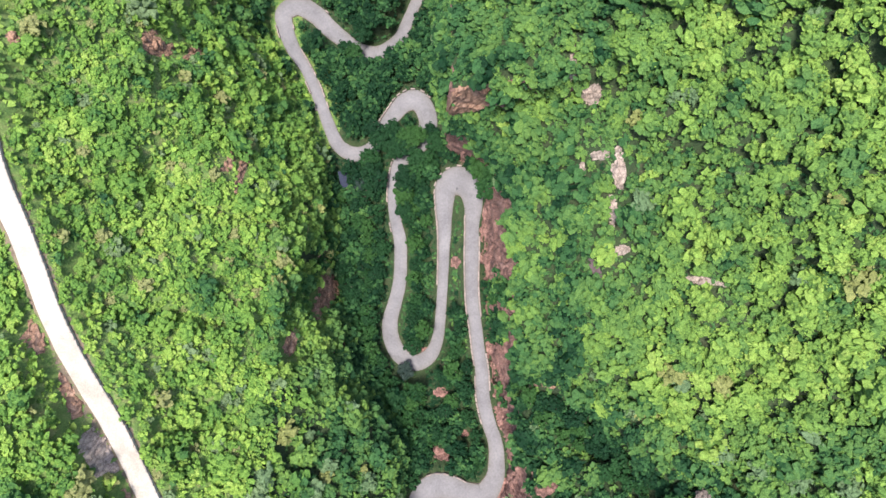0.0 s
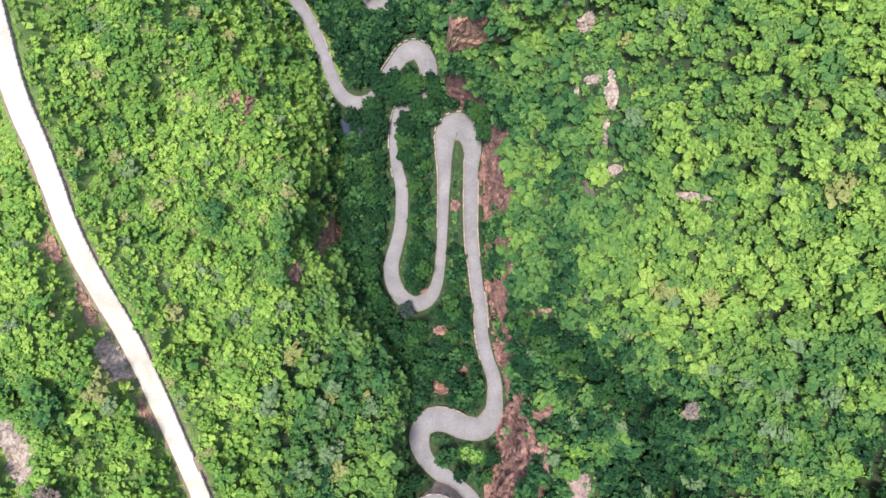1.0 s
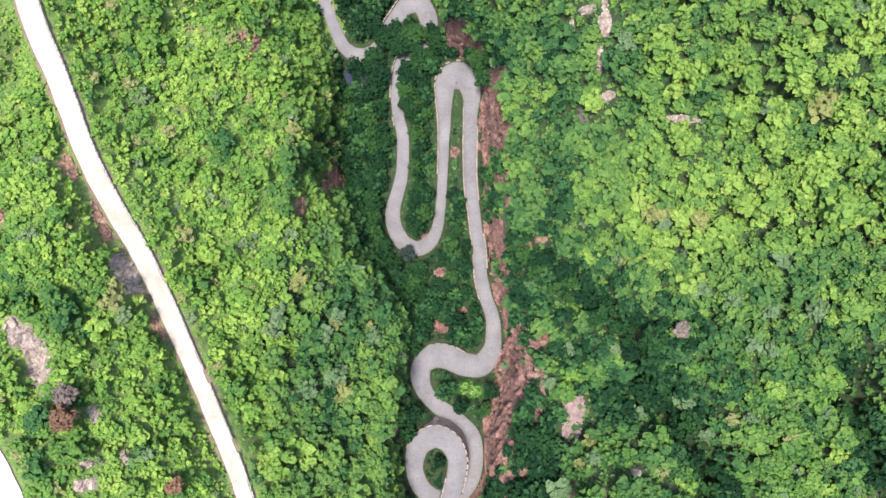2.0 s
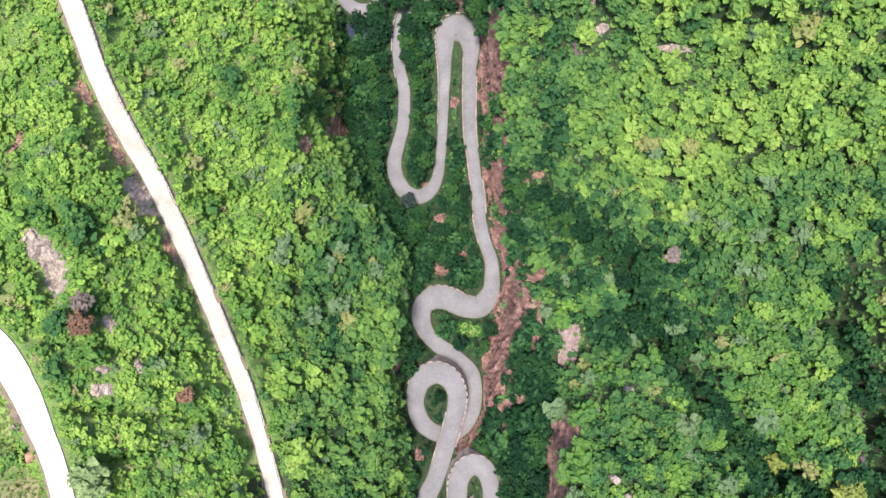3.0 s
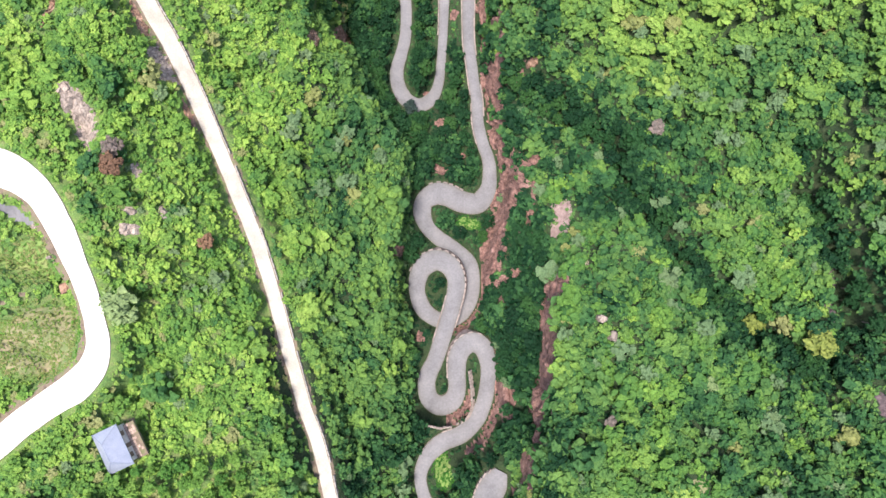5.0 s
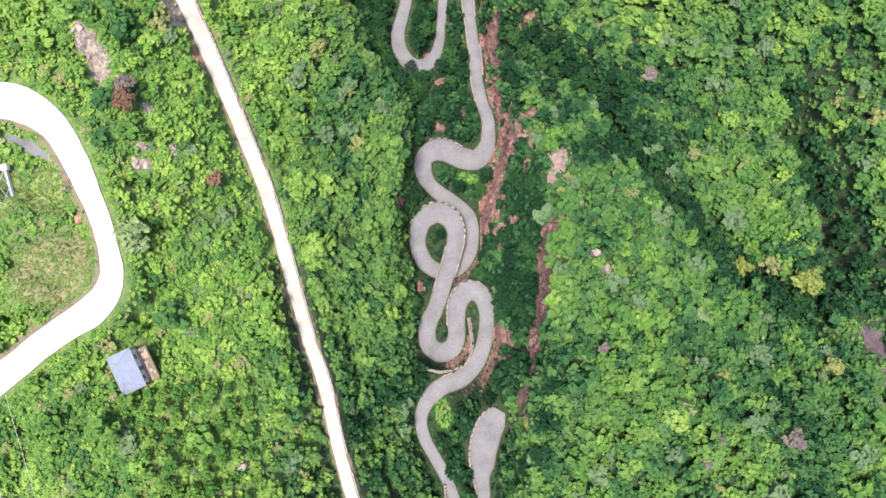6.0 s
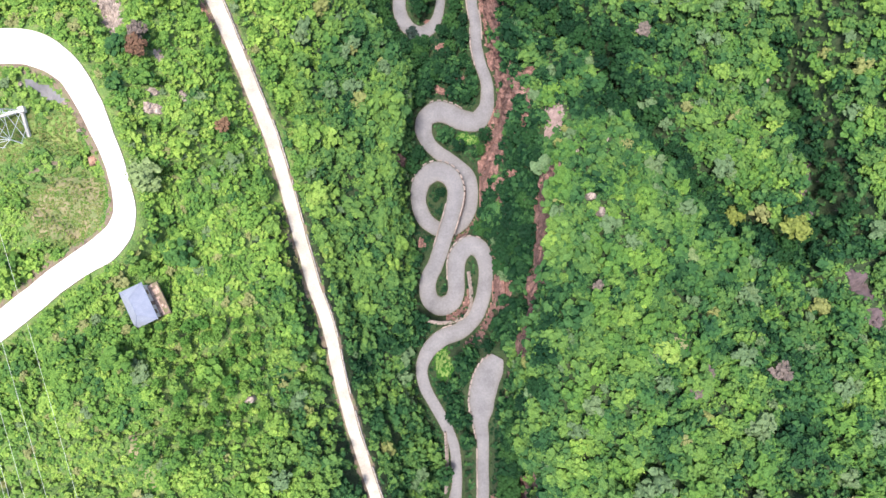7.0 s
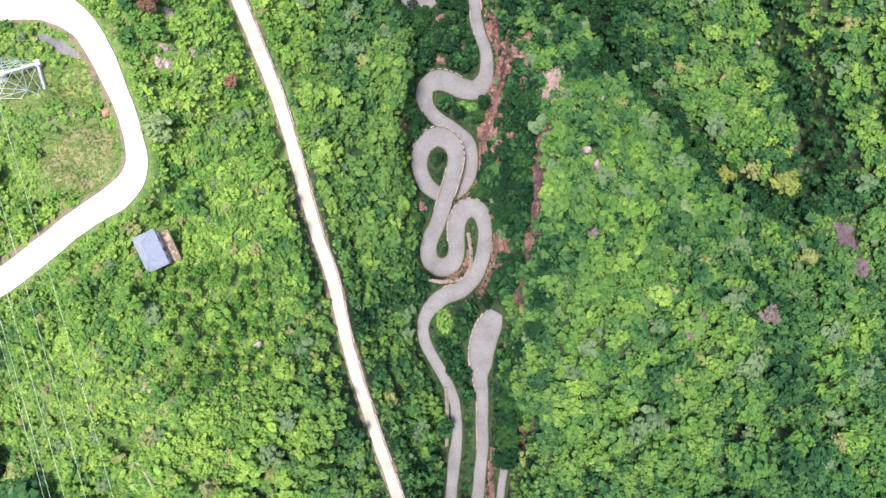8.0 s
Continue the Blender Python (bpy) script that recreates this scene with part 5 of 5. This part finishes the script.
# deep green broad-leaved trees low down and in the ravines, yellower scrub higher up; ravine shade and sunlit slopes
# are tinted in too
yellowness = np.clip((-x - 26) / 16, 0, 1) + np.clip((x - 30) / 18, 0, 1) * np.clip((y + 62 - 0.3 * (x - 22)) / 20, 0, 1) + np.clip((x - 66) / 12, 0, 1) * np.clip((y + 108) / 14, 0, 1) * np.clip((-y - 40) / 20, 0, 1)
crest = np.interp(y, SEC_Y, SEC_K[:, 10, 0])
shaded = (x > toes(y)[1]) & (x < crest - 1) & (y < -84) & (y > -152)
# ravines and low flank: their shade is put into the leaf tint
hollow_shade = np.exp(-((ravine(x, y) / 11) ** 2)) + np.clip((34 - z) / 14, 0, 1) * (x > 8) * ((x < crest) | (y > -86)) * np.clip((-y - 30) / 20, 0, 1)
tint = np.clip(0.28 + 0.25 * yellowness + 0.0012 * (z - 15) - 0.24 * np.clip(hollow_shade, 0, 1) + 0.24 * fractal(x, y, 24, 1.2) + 0.28 * fractal(x, y, 8, 6.2) + r.normal(0, 0.13, len(x)) * (1 + 0.9 * np.clip(hollow_shade, 0, 1)), 0.02, 0.88)
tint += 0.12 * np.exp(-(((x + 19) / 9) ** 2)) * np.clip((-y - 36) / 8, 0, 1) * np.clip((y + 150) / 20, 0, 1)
# flank below the spur: this darker tint paints in its shade
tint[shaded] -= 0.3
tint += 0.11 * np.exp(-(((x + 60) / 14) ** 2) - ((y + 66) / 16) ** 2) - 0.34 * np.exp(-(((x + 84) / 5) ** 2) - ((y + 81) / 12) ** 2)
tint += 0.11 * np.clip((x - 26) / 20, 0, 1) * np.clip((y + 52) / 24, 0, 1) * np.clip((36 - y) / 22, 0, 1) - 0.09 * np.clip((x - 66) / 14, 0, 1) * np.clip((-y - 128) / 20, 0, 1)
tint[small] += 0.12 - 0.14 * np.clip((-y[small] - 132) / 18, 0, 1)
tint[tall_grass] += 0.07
# the last term tints the far slope lighter, as if sunlit
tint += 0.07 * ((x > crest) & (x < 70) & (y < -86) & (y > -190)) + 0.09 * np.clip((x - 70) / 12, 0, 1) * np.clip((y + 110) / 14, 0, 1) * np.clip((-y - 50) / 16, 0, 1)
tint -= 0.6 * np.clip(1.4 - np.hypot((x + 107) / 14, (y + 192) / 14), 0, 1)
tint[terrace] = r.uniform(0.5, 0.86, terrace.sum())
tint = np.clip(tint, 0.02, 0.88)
rare = r.rand(len(x))
tint[rare < np.where(x < -36, 0.035, 0.012)], tint[rare > np.where((y > -45) & (x > 0), 0.985, 0.955)] = 0.94, 1.0
z = z + radius * r.uniform(0.0, 0.7, len(x)) * np.where(small, 0.4, 1.0)
high = r.uniform(0.75, 1.15, len(x)) * np.where(small, 0.72, 1.0)
scrub = (x < -36) & (r.rand(len(x)) < np.clip((-x - 30) / 25, 0, 0.9)) | (x > 30) & (y < -60) & (r.rand(len(x)) < 0.4)
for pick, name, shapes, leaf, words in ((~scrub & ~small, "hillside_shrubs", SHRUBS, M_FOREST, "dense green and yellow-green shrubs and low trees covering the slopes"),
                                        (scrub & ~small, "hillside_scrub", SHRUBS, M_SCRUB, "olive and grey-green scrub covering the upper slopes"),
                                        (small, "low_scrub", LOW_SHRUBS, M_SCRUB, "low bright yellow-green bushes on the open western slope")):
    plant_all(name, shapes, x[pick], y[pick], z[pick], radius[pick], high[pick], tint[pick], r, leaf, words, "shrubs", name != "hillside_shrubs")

# tall trees on the gorge floor
TREE_CROWNS = [crown(300 + k, 26, 5, 0.095, 0.235, 0.9) for k in range(6)]


def tree(seed, crown_shape, material, label):
    """A tree about 7 m high: tapered trunk, limbs, crown."""
    rnd = random.Random(seed)
    home = tagged(new("tree"), label, "tree", "trees in the gorge")
    bm = bmesh.new()
    beam(bm, (0, 0, -0.6), (0.15, 0.05, 3.8), 0.2, 7, 0.1)
    part("trunk", bm, M_BARK, home)
    for k in range(4):
        a = k * 1.57 + rnd.uniform(-0.3, 0.3)
        bm = bmesh.new()
        beam(bm, (0.1, 0.05, 2.0 + 0.4 * k), (1.7 * math.cos(a), 1.7 * math.sin(a), 3.6 + 0.4 * k), 0.08, 5, 0.03)
        part("limb", bm, M_BARK, home)
    v, q, _ = crown_shape
    me = mesh_of("crown", v * np.array([2.6, 2.6, 3.0]) + np.array([0, 0, 2.9]), q, [material], smooth=True)
    ob = new("crown", me)
    ob.parent = home
    return home


x, y, r = scatter(-80, 124, -232, 104, 3.1, 9)
left, right = toes(y)
gully = (ravine(x, y) < 3.8) | (np.hypot((x - 23.5) / 5, (y + 112) / 38) < 1)
band = np.array([np.interp(v, SEC_Y, SEC_K[:, 10, 0]) for v in y])
flank = (x > right) & (x < band + (band > 26) * 1.0 - 1.2) & (y < -86) & (y > -152)
keep = (((x > left - 2 + 3.5 * (y < -36)) & (x < right + 2.5)) | gully | flank) & clear(x, y, 2.3)
keep &= (cliff_rock(x, y) < 0.1) & (np.hypot(x + 0.6, y + 131.5) > 4) & (np.hypot(x - 9.5, y + 127) > 5)
x, y, flank = x[keep], y[keep], flank[keep]
z = ground_at(x, y)
scale = np.clip(r.normal(0.92, 0.2, len(x)), 0.5, 1.35)
cover(x, y, 1.5 * scale)
near = np.nonzero((y < 40) & (y > -152))[0]
chosen = np.sort(r.permutation(near)[:285])
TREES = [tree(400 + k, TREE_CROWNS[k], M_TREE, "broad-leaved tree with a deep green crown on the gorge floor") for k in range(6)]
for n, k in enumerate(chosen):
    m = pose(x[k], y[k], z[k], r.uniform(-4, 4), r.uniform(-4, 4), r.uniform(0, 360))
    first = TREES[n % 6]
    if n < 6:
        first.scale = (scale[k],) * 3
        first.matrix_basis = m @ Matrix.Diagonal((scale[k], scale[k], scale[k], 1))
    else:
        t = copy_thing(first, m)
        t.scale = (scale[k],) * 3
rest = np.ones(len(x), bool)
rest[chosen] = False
# low tints: these greens also carry some of the gorge's shade
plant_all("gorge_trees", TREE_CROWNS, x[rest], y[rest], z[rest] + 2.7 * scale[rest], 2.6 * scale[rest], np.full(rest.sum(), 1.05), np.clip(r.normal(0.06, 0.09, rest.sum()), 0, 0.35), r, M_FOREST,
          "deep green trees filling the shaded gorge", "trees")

# undergrowth and grass tufts
TUFTS = [crown(500 + k, 2, 3, 0.36, 0.6, 0.7, False) for k in range(6)]
x, y, r = scatter(-114, 124, -222, 96, 1.4, 21)
e = bilinear(edge, x, y)
keep = (e > 0.75) & ((bare(x, y) > 0.96) | (r.rand(len(x)) < 0.04) & (x > 0)) & (bilinear(steep, x, y) < 9.0) & (cliff_rock(x, y) < 0.05) & ~covered(x, y) & (r.rand(len(x)) < 0.85)
x, y = x[keep], y[keep]
# gorge floor and flank: a near-black tint stands in for their shade
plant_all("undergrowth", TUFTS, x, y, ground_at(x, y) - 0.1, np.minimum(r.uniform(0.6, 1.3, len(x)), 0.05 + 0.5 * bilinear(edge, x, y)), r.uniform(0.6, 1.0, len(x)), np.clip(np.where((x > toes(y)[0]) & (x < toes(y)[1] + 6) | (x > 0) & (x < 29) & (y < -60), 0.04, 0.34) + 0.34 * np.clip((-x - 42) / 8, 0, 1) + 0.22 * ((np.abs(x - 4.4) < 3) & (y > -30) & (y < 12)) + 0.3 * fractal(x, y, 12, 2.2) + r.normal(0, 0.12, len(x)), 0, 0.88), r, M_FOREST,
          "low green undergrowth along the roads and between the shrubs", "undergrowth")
gx, gy = [], []
for ox, oy, rx, ry, a, _, _, kind in OUTCROPS:
    if kind in ("grass", "meadow"):
        n = int(rx * ry * (11 if kind == "grass" else 9))
        u, q = r.uniform(0, 2 * math.pi, n), np.sqrt(r.rand(n))
        dx, dy = rx * q * np.cos(u), ry * q * np.sin(u)
        gx.append(ox + dx * math.cos(a) - dy * math.sin(a))
        gy.append(oy + dx * math.sin(a) + dy * math.cos(a))
x, y = np.concatenate(gx), np.concatenate(gy)
ok = bilinear(edge, x, y) > 0.3
x, y = x[ok], y[ok]
yellowness = np.where((x < -84) & (y > -125), r.uniform(0.55, 1.0, len(x)), np.where(x > -20, r.uniform(0.0, 0.14, len(x)), r.uniform(0.1, 0.5, len(x))))
plant_all("grass", TUFTS, x, y, ground_at(x, y) - 0.05, r.uniform(0.25, 0.5, len(x)), r.uniform(0.5, 0.9, len(x)), yellowness, r, M_GRASS, "bright green and drying grass in the small clearings", "grass")


def lone_shrub(px, py, s, material, label, seed, high=0.6):
    ob = tagged(new("shrub"), label, "shrub")
    v, q, _ = crown(seed, 24, 6, 0.1, 0.27, 0.85)
    ob.matrix_basis = pose(px, py, float(ground_at(px, py)) + high) @ Matrix.Diagonal((s, s, s * 0.9, 1))
    c = new("foliage", mesh_of("foliage", v, q, [material], smooth=True))
    c.parent = ob
    bm = bmesh.new()
    beam(bm, (0, 0, -1.2), (0, 0, 0.5), 0.09, 6, 0.04)
    part("stem", bm, M_BARK, ob)


M_YELLOW = leaves("yellowing_leaves", [(0.0, (0.12, 0.16, 0.036)), (1.0, (0.16, 0.19, 0.048))], "object")
M_SILVER = leaves("silvery_leaves", [(0.0, (0.14, 0.2, 0.085)), (1.0, (0.17, 0.23, 0.1))], "object")
M_BARE = leaves("dead_twigs", [(0.0, (0.13, 0.105, 0.1)), (1.0, (0.17, 0.14, 0.13))], "object", 0.9)
M_DARK = leaves("dark_leaves", [(0.0, (0.018, 0.034, 0.03)), (1.0, (0.024, 0.04, 0.036))], "object")
lone_shrub(-28.1, 22.8, 2.7, M_DARK, "dark grey-green rounded shrub beside a blue shed", 706, 3.5)
lone_shrub(-13.0, -37.0, 2.9, M_DARK, "dark evergreen shrub leaning over the hairpin", 717, 3.0)
lone_shrub(-59.0, -87.4, 2.1, M_DRY, "withered rust-red shrub among green ones", 701, 2.6)
lone_shrub(-76.8, -69.9, 2.9, M_DRY, "withered rust-brown shrub below a pale rock slab", 702, 2.8)
lone_shrub(-77.3, -65.6, 2.7, M_BARE, "leafless grey-purple shrub below a pale rock slab", 707, 2.8)
for bx, by, bs, seed in ((58.2, -55.6, 2.3, 711), (82.0, -150.4, 2.6, 712), (38.4, -129.6, 1.5, 713), (64.0, -150.6, 1.7, 714), (60.4, -155.0, 1.6, 715)):
    lone_shrub(bx, by, bs, M_BARE, "leafless grey shrub among green ones", seed, 2.6)
lone_shrub(63.5, -122.5, 2.4, M_SILVER, "grey-green rounded tree on the spur", 716, 2.8)
lone_shrub(98.8, -113.5, 4.4, M_YELLOW, "large yellowish-green rounded tree", 703, 4.2)
lone_shrub(87.1, -110.0, 3.2, M_YELLOW, "yellowish-green rounded tree on the far slope", 704, 3.4)
lone_shrub(-74.3, -102.6, 4.3, M_SILVER, "pale silvery-green tree overhanging the road edge", 705, 2.0)

# trees that lean over the carriageway
OVERHANG = tagged(new("tree"), "large deep green tree spreading over the road", "tree", "trees over the road")
bm = bmesh.new()
beam(bm, (0, 0, -0.8), (0.2, 0.1, 4.6), 0.26, 8, 0.12)
part("trunk", bm, M_BARK, OVERHANG)
for k in range(6):
    bm = bmesh.new()
    beam(bm, (0.15, 0.05, 2.4 + 0.3 * k), (2.4 * math.cos(k * 1.05), 2.4 * math.sin(k * 1.05), 4.4 + 0.3 * k), 0.1, 5, 0.04)
    part("limb", bm, M_BARK, OVERHANG)
cv, cq, _ = crown(810, 34, 10, 0.09, 0.25, 0.8)
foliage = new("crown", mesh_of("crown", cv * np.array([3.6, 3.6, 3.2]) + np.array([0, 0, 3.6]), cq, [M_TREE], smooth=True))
foliage.parent = OVERHANG
first_done = False


def overhang(px, py, s=1.0, turn=0):
    global first_done
    m = pose(px, py, float(ground_at(px, py)), 0, 0, turn)
    if not first_done:
        OVERHANG.matrix_basis = m @ Matrix.Diagonal((s, s, s, 1))
        OVERHANG.scale, first_done = (s, s, s), True
    else:
        copy_thing(OVERHANG, m).scale = (s, s, s)


for px, py, s, turn in ((-28.5, 76.0, 1.0, 10), (-31.5, 69.0, 1.0, 80), (-34.6, 71.2, 0.8, 150), (-25.0, 32.0, 1.0, 20), (-21.5, 38.0, 1.1, 60), (-24.0, 41.5, 0.9, 200), (-17.5, 41.5, 0.9, 100),
                        (-3.0, 37.0, 1.0, 30), (-13.8, 35.5, 1.0, 75), (-9.5, 39.0, 1.0, 15), (-5.0, 40.5, 0.8, 115), (-12.5, 38.0, 1.1, 70), (-9.0, 31.0, 1.1, 130), (-17.0, 34.5, 1.0, 180), (-13.0, 25.5, 1.1, 220), (-13.6, 19.5, 1.0, 260), (-13.2, 14.5, 0.9, 300), (22.3, -183.0, 0.95, 25), (21.4, -160.6, 0.95, 65), (22.6, -154.6, 0.8, 165),
                        (13.2, 21.0, 1.25, 45), (10.8, 26.6, 1.25, 135), (8.8, 28.5, 1.0, 95), (13.4, 24.0, 0.8, 190), (17.5, -125.5, 0.9, 250), (17.3, -120.5, 0.9, 20)):
    overhang(px, py, s, turn)
for k in range(9):
    overhang(20.0 - 0.35 * max(0, k - 2), -164.5 - 3.9 * k, 0.9 + 0.02 * k + 0.06 * (k % 3), 71 * k)


# young round-crowned trees in loose rows on the open slope
def young_tree(seed):
    home = tagged(new("young_tree"), "small round-crowned green tree in a loose planted row", "tree", "planted trees on the open slope")
    bm = bmesh.new()
    beam(bm, (0, 0, -0.4), (0.04, 0.03, 1.3), 0.07, 6, 0.04)
    part("trunk", bm, M_BARK, home)
    v, q, _ = crown(seed, 22, 7, 0.1, 0.26, 0.95)
    leafy = new("crown", mesh_of("crown", v * np.array([1.55, 1.55, 1.6]) + np.array([0, 0, 1.3]), q, [M_YOUNG], smooth=True))
    leafy.parent = home
    return home


M_YOUNG = leaves("young_leaves", [(0.0, (0.05, 0.14, 0.03)), (0.5, (0.08, 0.18, 0.036)), (1.0, (0.14, 0.24, 0.05))], "object")
rnd = random.Random(77)
planted = []
for row in range(7):
    for k in range(9):
        px, py = -69.5 + row * 3.3 + 0.55 * k + rnd.uniform(-0.7, 0.7), -139.0 - k * 3.4 + rnd.uniform(-0.7, 0.7)
        if rnd.random() < 0.86 and bilinear(edge, px, py) > 2.0:
            m = pose(px, py, float(ground_at(px, py)) + 0.2, 0, 0, rnd.uniform(0, 360))
            big = rnd.uniform(0.8, 1.25)
            if len(planted) < 3:
                one = young_tree(930 + len(planted))
                one.matrix_basis = m @ Matrix.Diagonal((big, big, big, 1))
            else:
                one = copy_thing(planted[len(planted) % 3], m)
            one.scale = (big, big, big)
            planted.append(one)
